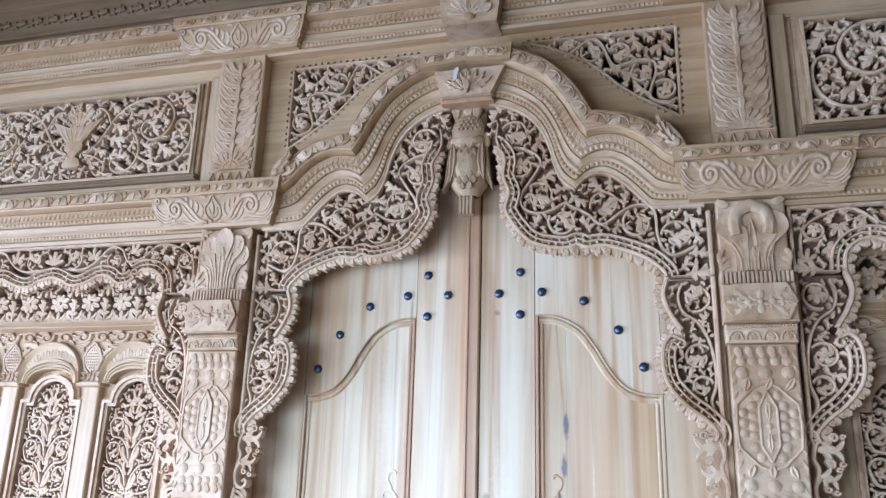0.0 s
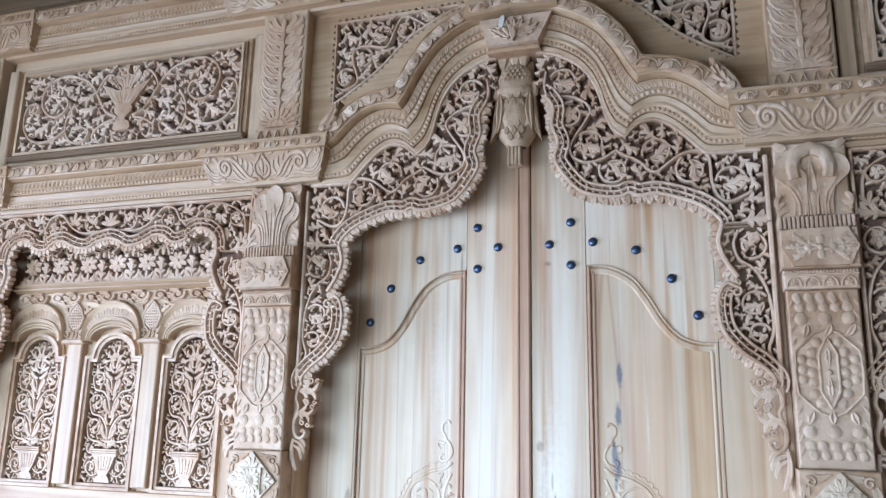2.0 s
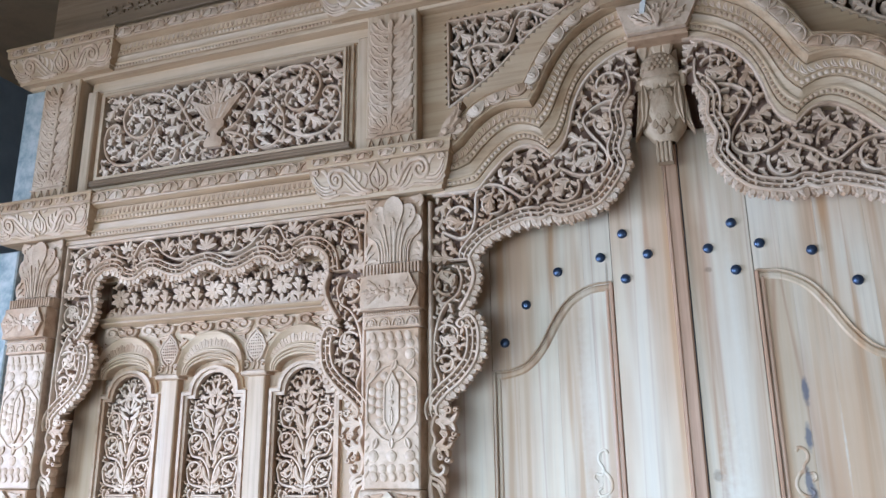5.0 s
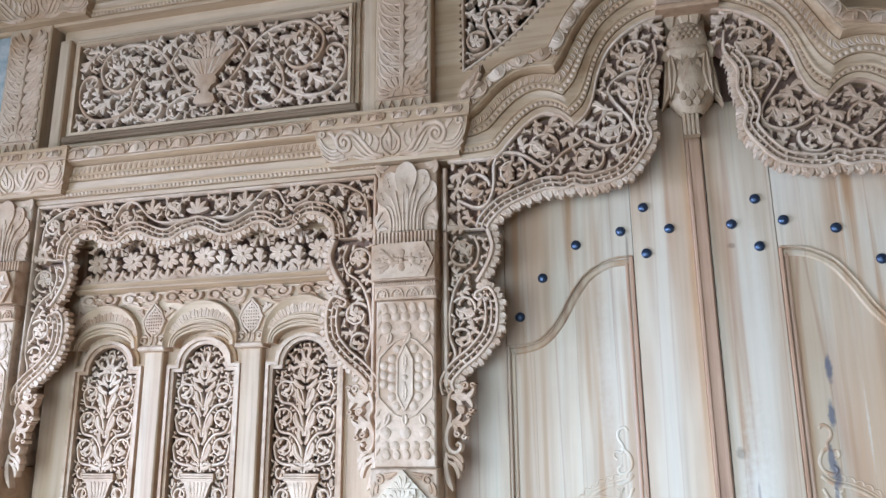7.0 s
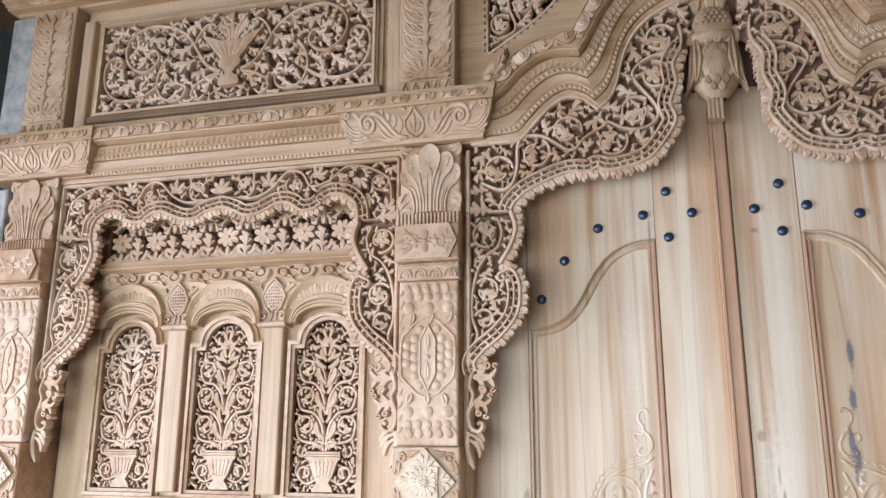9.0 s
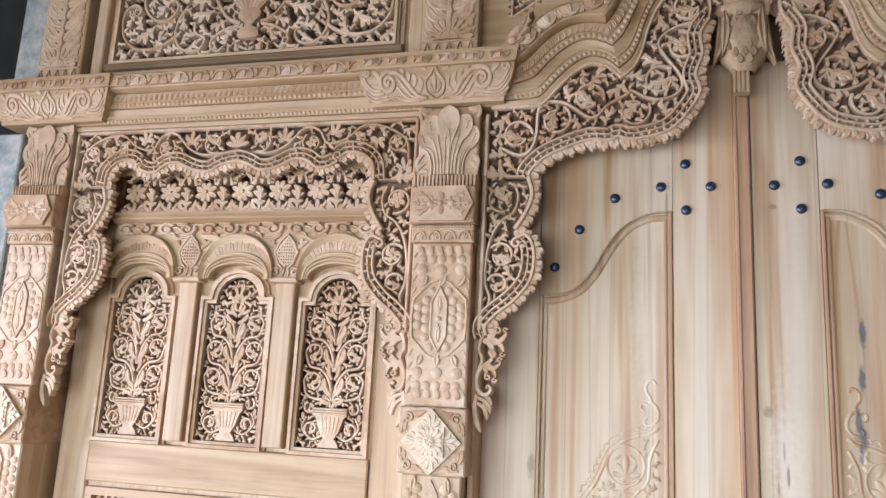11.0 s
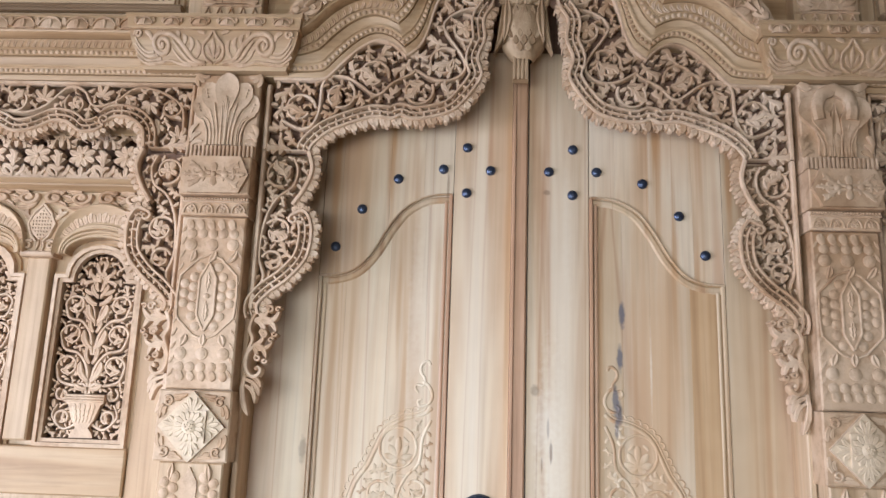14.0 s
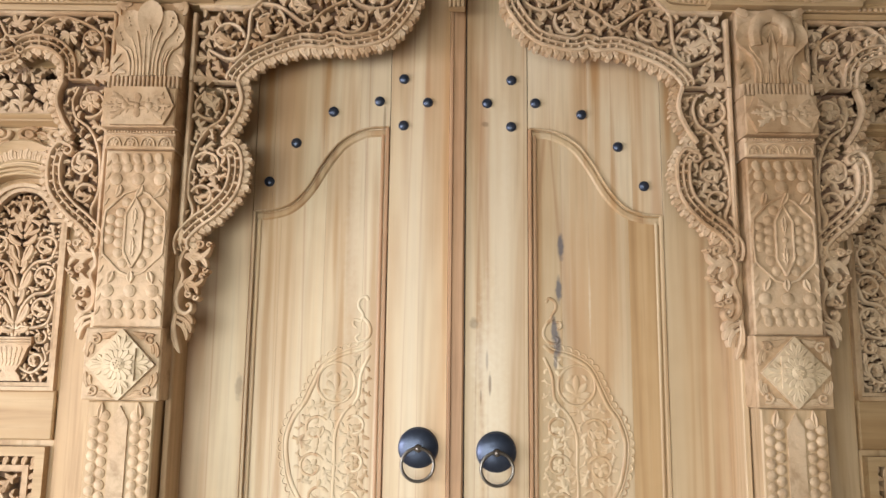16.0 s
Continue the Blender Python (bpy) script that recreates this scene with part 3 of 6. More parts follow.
# added header, low enough to dim the side lamp towards the top
slab("wall_left_header", -4.75, -4.6, -3.8, -1.2, 1.9, 4.25, PLASTER, "unseen header added to keep side light off the top", "wall")
# unseen wall, kept dark so little light returns to the right
slab("wall_right", 4.6, 4.75, -4.25, 3.0, 0, 4.25, CEIL, "unseen dark brown wall added to cut bounced light on the right", "wall")
# added header, set low so the front lamp fades upwards
slab("wall_front_header", -4.6, 4.6, -4.25, -4.1, 1.85, 4.25, PLASTER, "unseen header added to keep front light off the top", "wall")
slab("wall_front_left", -4.6, -4.3, -4.25, -4.1, 0, 1.85, PLASTER, "plaster beside the open front", "wall")
# unseen wall added as a reflector, to fill the shade beside the valance
slab("wall_front_right", 0.4, 4.6, -4.25, -4.1, 0, 1.85, BOUNCE_WHITE, "unseen white wall added to bounce light onto the door", "wall")
slab("wall_right_infill", 2.9, 4.6, 0.0, 0.12, 0, 4.25, PLASTER, "grey plastered wall beside the carved screen", "wall")
s = Soup()
box(s, -3.035, -2.893, 0.0, 2.48, -0.05, 0.20, 0.006)
box(s, -3.045, -2.905, 2.69, 3.325, -0.05, 0.15, 0.006)
tagged(part("wall_pier", s.mesh("wall_pier", PLASTER, 0, False)), "whitewashed pier with grey-green stains", "wall", kind="structure")

CX, BX, HB = 1.025, 1.895, 0.745      # inner columns, middle of the side bays, half width of a bay

# ---- door leaves ----
OGEE = [(0.255, 2.150), (0.33, 2.142), (0.408, 2.100), (0.465, 2.028), (0.522, 1.932), (0.578, 1.872), (0.64, 1.85), (0.702, 1.846)]


def torus(s, c, big, small, h, seg=28, ring=8):
    rows, faces = [], []
    for i in range(seg):
        a = 2 * math.pi * i / seg
        for j in range(ring):
            b = 2 * math.pi * j / ring
            q = big + small * math.cos(b)
            rows.append((c[0] + q * math.cos(a), c[1] + q * math.sin(a), h + small * math.sin(b)))
    for i in range(seg):
        for j in range(ring):
            a, b = i * ring + j, i * ring + (j + 1) % ring
            e, f = ((i + 1) % seg) * ring + j, ((i + 1) % seg) * ring + (j + 1) % ring
            faces.append((a, e, f, b))
    s.add(rows, faces)


def dome_mesh(name, r, h, material, seg=24, flat=0.25):
    s = Soup()
    rows, faces = [], []
    prof = [(1.0, 0.0), (1.0, 0.12), (0.96, 0.2)] + [(math.cos(a), 0.2 + 0.8 * math.sin(a)) for a in np.linspace(0.35, 1.45, 6)]
    for q, g in prof:
        for i in range(seg):
            a = 2 * math.pi * i / seg
            rows.append((r * q * math.cos(a), r * q * math.sin(a), h * g))
    for k in range(len(prof) - 1):
        for i in range(seg):
            j = (i + 1) % seg
            faces.append((k * seg + i, k * seg + j, (k + 1) * seg + j, (k + 1) * seg + i))
    faces.append(tuple((len(prof) - 1) * seg + i for i in range(seg)))
    s.add(rows, faces)
    return s.mesh(name, material, 0, True, 35)


STUD = dome_mesh("stud", 0.0180, 0.013, IRON, 16)
PLATE = dome_mesh("back_plate", 0.066, 0.030, IRON, 32)
BOSS = dome_mesh("boss", 0.013, 0.022, RING, 14)
sr = Soup()
torus(sr, (0, -0.050), 0.052, 0.0052, 0.045)
RINGM = sr.mesh("ring", RING)
STUDS = [(0.646, 1.949), (0.559, 2.088), (0.434, 2.203), (0.273, 2.243), (0.189, 2.326), (0.104, 2.241), (0.188, 2.156)]


def door_leaf(name, sg, label):
    top = thing(name, label, "door", kind="structure")

    def bx(pname, x0, x1, z0, z1, h0, h1, lab="", mat=DOOR, c=0.0012):
        q = Soup()
        a, b = sorted((sg * x0, sg * x1))
        box(q, a, b, z0, z1, h0, h1, c)
        return part(pname, q.mesh(pname, mat), top, lab)
    bx("outer_stile", 0.7045, 0.915, 0.01, 2.70, -0.04, 0.0)
    bx("inner_stile", 0.0265 if sg > 0 else 0.0335, 0.2385, 0.01, 2.70, -0.04, 0.0)
    og = curve(OGEE, 0.02)
    edges = [0.242, 0.322, 0.455, 0.606, 0.703] if sg < 0 else [0.242, 0.355, 0.448, 0.585, 0.703]
    cuts = [0.2405, 0.345, 0.468, 0.640, 0.7025] if sg < 0 else [0.2405, 0.330, 0.450, 0.600, 0.7025]
    for a, b in zip(cuts, cuts[1:]):
        low_z = [(x, float(np.interp(x, og[:, 0], og[:, 1]))) for x in np.linspace(a + 0.0002, b - 0.0002, 8)]
        pts = [(sg * x, z) for x, z in [(a + 0.0002, 2.70)] + low_z + [(b - 0.0002, 2.70)]]
        q = Soup()
        plate(q, pts if sg > 0 else pts[::-1], [], -0.04, -0.001)
        part("top_board", q.mesh("top_board", DOOR, 0, False), top)
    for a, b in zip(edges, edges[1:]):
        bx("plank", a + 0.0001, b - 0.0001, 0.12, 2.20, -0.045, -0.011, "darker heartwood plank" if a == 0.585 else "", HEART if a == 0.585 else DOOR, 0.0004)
    bx("bottom_rail", 0.242, 0.703, 0.01, 0.118, -0.04, 0.0)
    q = Soup()
    line = [(0.2475, 0.125), (0.2475, 2.10), (0.2475, 2.146)]
    stem(q, [(sg * x, z) for x, z in even(line, 0.05)], 0.007, 0.007, 0.010, -0.006)
    stem(q, [(sg * (x + 0.017), z) for x, z in even([(0.2475, 0.125), (0.2475, 2.128)], 0.05)], 0.006, 0.006, 0.004, -0.008)
    part("upright_moulding", q.mesh("upright_moulding", EDGE), top, "narrow reddish upright moulding")
    q = Soup()
    run = [(0.245, 2.149)] + [tuple(p) for p in og]
    stem(q, [(sg * x, z) for x, z in run], 0.0035, 0.0035, 0.010, -0.004)
    stem(q, [(sg * x, z) for x, z in offset(np.array(run), -0.0185)], 0.0125, 0.0125, 0.009, -0.012)
    stem(q, [(sg * x, z) for x, z in even([(0.697, 0.125), (0.697, 1.845)], 0.05)], 0.007, 0.007, 0.010, -0.006)
    stem(q, [(sg * x, z) for x, z in even([(0.680, 0.125), (0.680, 1.826)], 0.05)], 0.006, 0.006, 0.004, -0.008)
    part("panel_moulding", q.mesh("panel_moulding", DOOR), top, "rounded moulding with a swept top")
    for x, z in STUDS:
        part("stud", STUD, top, "domed blue-black iron stud", pose(sg * x - 0.006, 0.0, z))
    hx, hz = (-0.124, 1.063) if sg < 0 else (0.131, 1.052)
    pl = part("back_plate", PLATE, top, "domed blue-black iron back plate", pose(hx, 0, hz))
    part("ring", RINGM, pl, "worn steel pull ring")
    part("boss", BOSS, pl, "small steel boss", pose(0, -0.03, 0))
    # low relief on the panel: a plume, a scalloped border, a leaf in a ring and scrolls below it
    rim = curve([(0.290, 1.400), (0.320, 1.378), (0.381, 1.362), (0.440, 1.325), (0.474, 1.262), (0.500, 1.205), (0.537, 1.150), (0.557, 1.074), (0.541, 0.966), (0.50, 0.885), (0.44, 0.815), (0.36, 0.765), (0.30, 0.75)], 0.010)
    body = [tuple(p) for p in offset(rim, -0.012)[3:]] + [(0.283, 0.75), (0.283, 1.37)]
    c = Carving(body, 0.0055, 0.004, 31, 0.007, (), 0.0)
    stem(c.s, rim, 0.0065, 0.006, 0.0065)
    stem(c.s, offset(rim, 0.012)[2:], 0.0022, 0.0022, 0.004)
    for p, n in zip(even(offset(rim, 0.017)[3:], 0.027), normals(even(offset(rim, 0.017)[3:], 0.027))):
        t0 = math.atan2(n[1], n[0])
        stem(c.s, [p + 0.0125 * np.array((math.cos(t0 + a), math.sin(t0 + a))) for a in np.linspace(-1.5, 1.5, 7)], 0.0026, 0.0026, 0.0045)
    stem(c.s, curve([(0.300, 1.545), (0.310, 1.558), (0.330, 1.545), (0.332, 1.520), (0.318, 1.498), (0.322, 1.475), (0.345, 1.478), (0.350, 1.462), (0.338, 1.452)], 0.007), 0.0055, 0.004, 0.006)
    stem(c.s, curve([(0.324, 1.490), (0.300, 1.470), (0.290, 1.440), (0.302, 1.415), (0.330, 1.405), (0.340, 1.420), (0.328, 1.430)], 0.007), 0.006, 0.004, 0.006)
    c.stem([(0.400 + 0.062 * math.cos(a), 1.268 + 0.066 * math.sin(a)) for a in np.linspace(0, 2 * math.pi, 30)], 0.0045, 0.0045)
    c.palm((0.398, 1.240), 0.058, 1.57, 2.2, 7)
    c.stem(curve([(0.292, 1.36), (0.318, 1.30), (0.328, 1.22), (0.372, 1.17), (0.398, 1.10), (0.398, 1.00), (0.398, 0.90), (0.36, 0.80)], 0.010), 0.0055, 0.005)
    for x, z, r, a0, w in ((0.335, 1.130, 0.034, 0.6, 1), (0.462, 1.120, 0.040, 2.5, -1), (0.338, 1.010, 0.036, 0.4, 1), (0.475, 1.000, 0.042, 2.7, -1), (0.345, 0.890, 0.034, 0.4, 1), (0.450, 0.900, 0.036, 2.7, -1)):
        c.scroll((x, z), r, a0, w, 1.1)
    c.fill(0.0092, 0.07)
    for q in (c.s, c.l):
        q.v = [(x, z, 0.62 * h) for x, z, h in q.v]
    carve(c, top, 0.011, "relief", sg, DOOR)
    return top


left_leaf = door_leaf("door_1", -1, "tall closed teak door leaf with iron studs and ring pull")
door_leaf("door_2", 1, "tall closed teak door leaf with dark stains and ring pull")
s = Soup()
box(s, -0.0315, 0.022, 0.01, 2.70, -0.04, 0.013, 0.006)
stem(s, [(-0.026, z) for z in np.linspace(0.02, 2.69, 6)], 0.007, 0.007, 0.02, 0.0)
part("cover_strip", s.mesh("cover_strip", EDGE), left_leaf, "narrow strip over the meeting edge")
# added boards, dark to stand for the deep shade under the arch
s = Soup()
box(s, -0.93, 0.93, 2.702, 3.02, -0.09, -0.05, 0.002)
tagged(part("door_lintel", s.mesh("door_lintel", RECESS_SHADE)), "added dark boards that stand for the shade above the door leaves", "trim", kind="structure")
for sg in (-1, 1):
    s = Soup()
    a, b = sorted((sg * 0.897, sg * 0.917))
    box(s, a, b, 0, 2.482, 0.001, 0.125, 0.003)
    tagged(part("door_jamb", s.mesh("door_jamb", TEAK_Z)), "plain upright board beside the door", "trim", kind="structure")


# ---- columns ----
def block(parent, name, cx, w, z0, z1, h1, material=TEAK, h0=-0.05, c=0.005, label=""):
    q = Soup()
    box(q, cx - w / 2, cx + w / 2, z0, z1, h0, h1, c)
    return part(name, q.mesh(name, material), parent, label)


def grapes(q, rows, r, h, h0):
    for x, z in rows:
        ball(q, (x, z), r, h * 0.52, h0, 12)
        ball(q, (x, z), r * 0.62, h * 0.2, h0 + h * 0.42, 10)


def column():
    top = thing("column", "square teak column carved with grapes, rosettes and palm leaves", "column", group="carved columns")
    w = 0.215
    block(top, "base", 0, 0.26, 0.0, 0.22, 0.225, TEAK_Z)
    block(top, "lower_shaft", 0, 0.205, 0.221, 1.209, 0.195, TEAK_Z)
    q = Soup()
    for sx in (-1, 1):
        for k in range(12):
            grapes(q, [(sx * 0.048, 1.165 - 0.034 * k)], 0.018 if k == 0 else 0.0155, 0.014, 0.195)
            if k:
                grapes(q, [(sx * 0.078, 1.182 - 0.034 * k)], 0.0155, 0.014, 0.195)
        leaf(q, (sx * 0.062, 1.155), (sx * 0.055, 1.205), 0.014, 0.01, 0, "blade", 0.195)
    plate(q, [(-0.026, 0.72), (0.026, 0.72), (0.026, 1.15), (0, 1.195), (-0.026, 1.15)], [], 0.195, 0.202)
    part("grape_relief", q.mesh("grape_relief", TEAK), top)
    d = block(top, "diamond_block", 0, 0.235, 1.211, 1.430, 0.215)
    q = Soup()
    zc = 1.318
    plate(q, [(0, zc - 0.108), (0.105, zc), (0, zc + 0.108), (-0.105, zc)], [], 0.215, 0.231)
    for k in range(4):
        a = k * math.pi / 2
        for v in (-0.42, -0.14, 0.14, 0.42):
            r = 0.096 - 0.05 * abs(v)
            leaf(q, (0.046 * math.cos(a + 0.5 * v), zc + 0.046 * math.sin(a + 0.5 * v)), (r * math.cos(a + v), zc + r * math.sin(a + v)), 0.0085, 0.006, -0.2 * v, "finger", 0.231)
    e = 0.049
    plate(q, [(-e, zc - e), (e, zc - e), (e, zc + e), (-e, zc + e)], [], 0.229, 0.243)
    for k in range(16):
        a = (k + 0.5) * math.pi / 8
        r = 0.052 if k % 4 in (1, 2) else 0.046
        leaf(q, (0.018 * math.cos(a), zc + 0.018 * math.sin(a)), (r * math.cos(a), zc + r * math.sin(a)), 0.0098, 0.007, 0, "petal", 0.242)
    ball(q, (0, zc), 0.023, 0.010, 0.243, 16)
    for k in range(11):
        a, r = k * 2.4, 0.0045 * math.sqrt(k + 0.4)
        ball(q, (r * math.cos(a), zc + r * math.sin(a)), 0.0030, 0.004, 0.2515, 6)
    part("flower_boss", q.mesh("flower_boss", PALE), d, "pale square boss with a round many-petalled flower")
    q = Soup()
    for sx in (-1, 1):
        for sz in (-1, 1):
            stem(q, [(sx * x, zc + sz * z) for x, z in spiral((0.082, 0.076), 0.017, 0.8, 1.2, 1, 0.25)], 0.0045, 0.0032, 0.008, 0.215)
            for bx, bz, ex, ez in ((0.098, 0.066, 0.106, 0.022), (0.088, 0.060, 0.092, 0.032), (0.068, 0.094, 0.024, 0.100), (0.064, 0.082, 0.040, 0.090)):
                leaf(q, (sx * bx, zc + sz * bz), (sx * ex, zc + sz * ez), 0.0075, 0.007, 0.12 * sx * sz, "finger", 0.215)
    part("corner_scroll", q.mesh("corner_scroll", TEAK), d)
    block(top, "shaft", 0, w, 1.432, 1.998, 0.198)
    q = Soup()
    h = 0.198
    grapes(q, [((i - 2) * 0.035, 1.940) for i in range(5)], 0.0165, 0.016, h)
    for i in range(5):
        leaf(q, ((i - 2) * 0.035, 1.955), ((i - 2) * 0.035 - 0.010, 1.988), 0.013, 0.010, 0.1, "finger", h)
    grapes(q, [((i - 1) * 0.070, 1.902) for i in range(3)], 0.0205, 0.019, h)
    grapes(q, [((i - 1) * 0.070, 1.545) for i in range(3)], 0.0205, 0.019, h)
    grapes(q, [((i - 2) * 0.035, 1.502) for i in range(5)], 0.0165, 0.016, h)
    for i in range(5):
        leaf(q, ((i - 2) * 0.035, 1.488), ((i - 2) * 0.035 + 0.006, 1.458), 0.013, 0.009, 0.1, "finger", h)
    for i in (-1, 0, 1):
        leaf(q, (i * 0.070 + 0.016, 1.882), (i * 0.060 - 0.006, 1.842), 0.014, 0.011, 0.1, "blade", h)
        leaf(q, (i * 0.056, 1.606), (i * 0.070, 1.568), 0.016, 0.012, 0, "blade", h)
    hexa = [(0, 1.618), (0.027, 1.668), (0.027, 1.790), (0, 1.842), (-0.027, 1.790), (-0.027, 1.668)]
    plate(q, hexa, [], h, h + 0.008)
    stem(q, even(hexa + [hexa[0]], 0.02), 0.004, 0.004, 0.014, h)
    leaf(q, (0, 1.650), (0, 1.715), 0.011, 0.006, 0, "acanthus", h + 0.008)
    leaf(q, (0, 1.808), (0, 1.745), 0.011, 0.006, 0, "acanthus", h + 0.008)
    ball(q, (0, 1.730), 0.010, 0.01, h + 0.008)
    rim = [(0, 1.592), (0.036, 1.604), (0.094, 1.662), (0.098, 1.73), (0.094, 1.798), (0.036, 1.856), (0, 1.868)]
    for sx in (-1, 1):
        stem(q, even([(sx * x, z) for x, z in rim], 0.02), 0.0036, 0.0036, 0.008, h)
        for k in range(7):
            z = 1.632 + k * 0.0325
            x = 0.047 if 0 < k < 6 else 0.030
            grapes(q, [(sx * x, z)], 0.0155, 0.017, h)
            if 1 < k < 5:
                grapes(q, [(sx * 0.077, z + 0.010)], 0.0150, 0.016, h)
        for k in range(12):
            z = 1.47 + k * 0.043
            leaf(q, (sx * 0.103, z), (sx * 0.088, z + 0.026), 0.005, 0.005, 0, "blade", h)
    q.v = [(x, z, h + 0.68 * (d - h)) for x, z, d in q.v]
    part("grape_relief", q.mesh("grape_relief", TEAK), top)
    b = block(top, "band", 0, 0.226, 2.000, 2.063, 0.208)
    q = Soup()
    for k in range(4):
        x = (k - 1.5) * 0.054
        stem(q, [(x + 0.022 * math.cos(a), 2.008 + 0.030 * math.sin(a)) for a in np.linspace(0, math.pi, 9)], 0.003, 0.003, 0.006, 0.208)
        flower(q, (x, 2.020), 0.013, 0.006, 5, 0.3, "petal", 0.208)
    stem(q, even([(-0.113, 2.047), (0.113, 2.047)], 0.05), 0.003, 0.003, 0.006, 0.208)
    bead_row(q, [(-0.108, 2.056), (0.108, 2.056)], 0.0042, 0.006, 0.208)
    part("band_relief", q.mesh("band_relief", TEAK), b)
    b = thing_part(top, "rosette_block")
    q = Soup()
    box(q, -0.117, 0.117, 2.065, 2.196, -0.05, 0.235, 0.004)
    plate(q, [(-0.085, 2.068), (0.085, 2.068), (0.115, 2.13), (0.085, 2.193), (-0.085, 2.193), (-0.115, 2.13)], [], 0.235, 0.250)
    part_mesh(b, q, TEAK)
    q = Soup()
    ball(q, (0, 2.13), 0.010, 0.012, 0.25)
    for sx in (-1, 1):
        for sz in (-1, 1):
            spray(q, (sx * 0.010, 2.13 + sz * 0.006), (sx * 0.080, 2.13 + sz * 0.046), 0.026, 0.006, -0.14 * sx * sz, 0.25)
        leaf(q, (0, 2.13 + sx * 0.010), (0, 2.13 + sx * 0.040), 0.012, 0.006, 0, "finger", 0.25)
        ball(q, (sx * 0.038, 2.13), 0.013, 0.010, 0.25)
        spray(q, (sx * 0.050, 2.13), (sx * 0.106, 2.13), 0.016, 0.007, 0, 0.25)
    q.v = [(x, z, 0.25 + 0.6 * (d - 0.25)) for x, z, d in q.v]
    part("rosette", q.mesh("rosette", TEAK), b)
    q = Soup()
    box(q, -0.118, 0.118, 2.198, 2.243, -0.05, 0.205, 0.003)
    for k in range(17):
        x = (k - 8) * 0.0138
        stem(q, [(x, 2.201), (x, 2.22), (x, 2.240)], 0.0055, 0.0055, 0.018, 0.203)
    part("fluted_collar", q.mesh("fluted_collar", TEAK), top)
    cap = block(top, "capital", 0, 0.226, 2.245, 2.511, 0.185)
    q = Soup()
    h = 0.185
    for sx in (-1, 1):
        leaf(q, (sx * 0.040, 2.25), (sx * 0.107, 2.412), 0.038, 0.020, 0.13 * sx, "spatula", h)
        leaf(q, (sx * 0.020, 2.25), (sx * 0.076, 2.458), 0.037, 0.026, 0.09 * sx, "spatula", h)
        for k in range(3):
            leaf(q, (sx * 0.112, 2.25 + 0.012 * k), (sx * (0.072 + 0.010 * k), 2.262 + 0.030 * k), 0.008, 0.010 + 0.003 * k, -0.22 * sx, "finger", h)
            leaf(q, (sx * 0.110, 2.494), (sx * (0.068 + 0.017 * k), 2.488 - 0.019 * k), 0.0075, 0.010, 0.16 * sx, "finger", h)
            ball(q, (sx * (0.066 + 0.003 * k), 2.412 + 0.012 * k), 0.0036, 0.006, h + 0.019)
            ball(q, (sx * (0.090 + 0.004 * k), 2.366 + 0.011 * k), 0.0034, 0.006, h + 0.013)
        for x0, x1, z1, top_h in ((0.007, 0.010, 2.395, 0.034), (0.019, 0.040, 2.392, 0.029), (0.031, 0.056, 2.372, 0.027), (0.044, 0.078, 2.345, 0.022), (0.058, 0.104, 2.352, 0.018)):
            stem(q, curve([(sx * x0, 2.25), (sx * (x0 + 0.001), 2.29), (sx * (x0 + 0.35 * (x1 - x0)), 2.33), (sx * x1, z1)], 0.012), 0.0036, 0.0022, top_h, h)
    leaf(q, (0, 2.25), (0, 2.494), 0.042, 0.033, 0, "spatula", h)
    leaf(q, (0, 2.36), (0, 2.415), 0.010, 0.036, 0, "blade", h)
    q.v = [(x, 2.245 + (z - 2.245) * 1.068, 0.185 + 0.64 * (d - 0.185)) for x, z, d in q.v]
    part("palm_leaf_fan", q.mesh("palm_leaf_fan", TEAK), cap)
    return top


def thing_part(parent, name):
    ob = new(name)
    ob.parent = parent
    return ob


def part_mesh(ob, q, material):
    """The block itself as a mesh under its holder."""
    return part("block", q.mesh("block", material), ob)


col = column()
col.matrix_basis = pose(-CX, 0, 0)
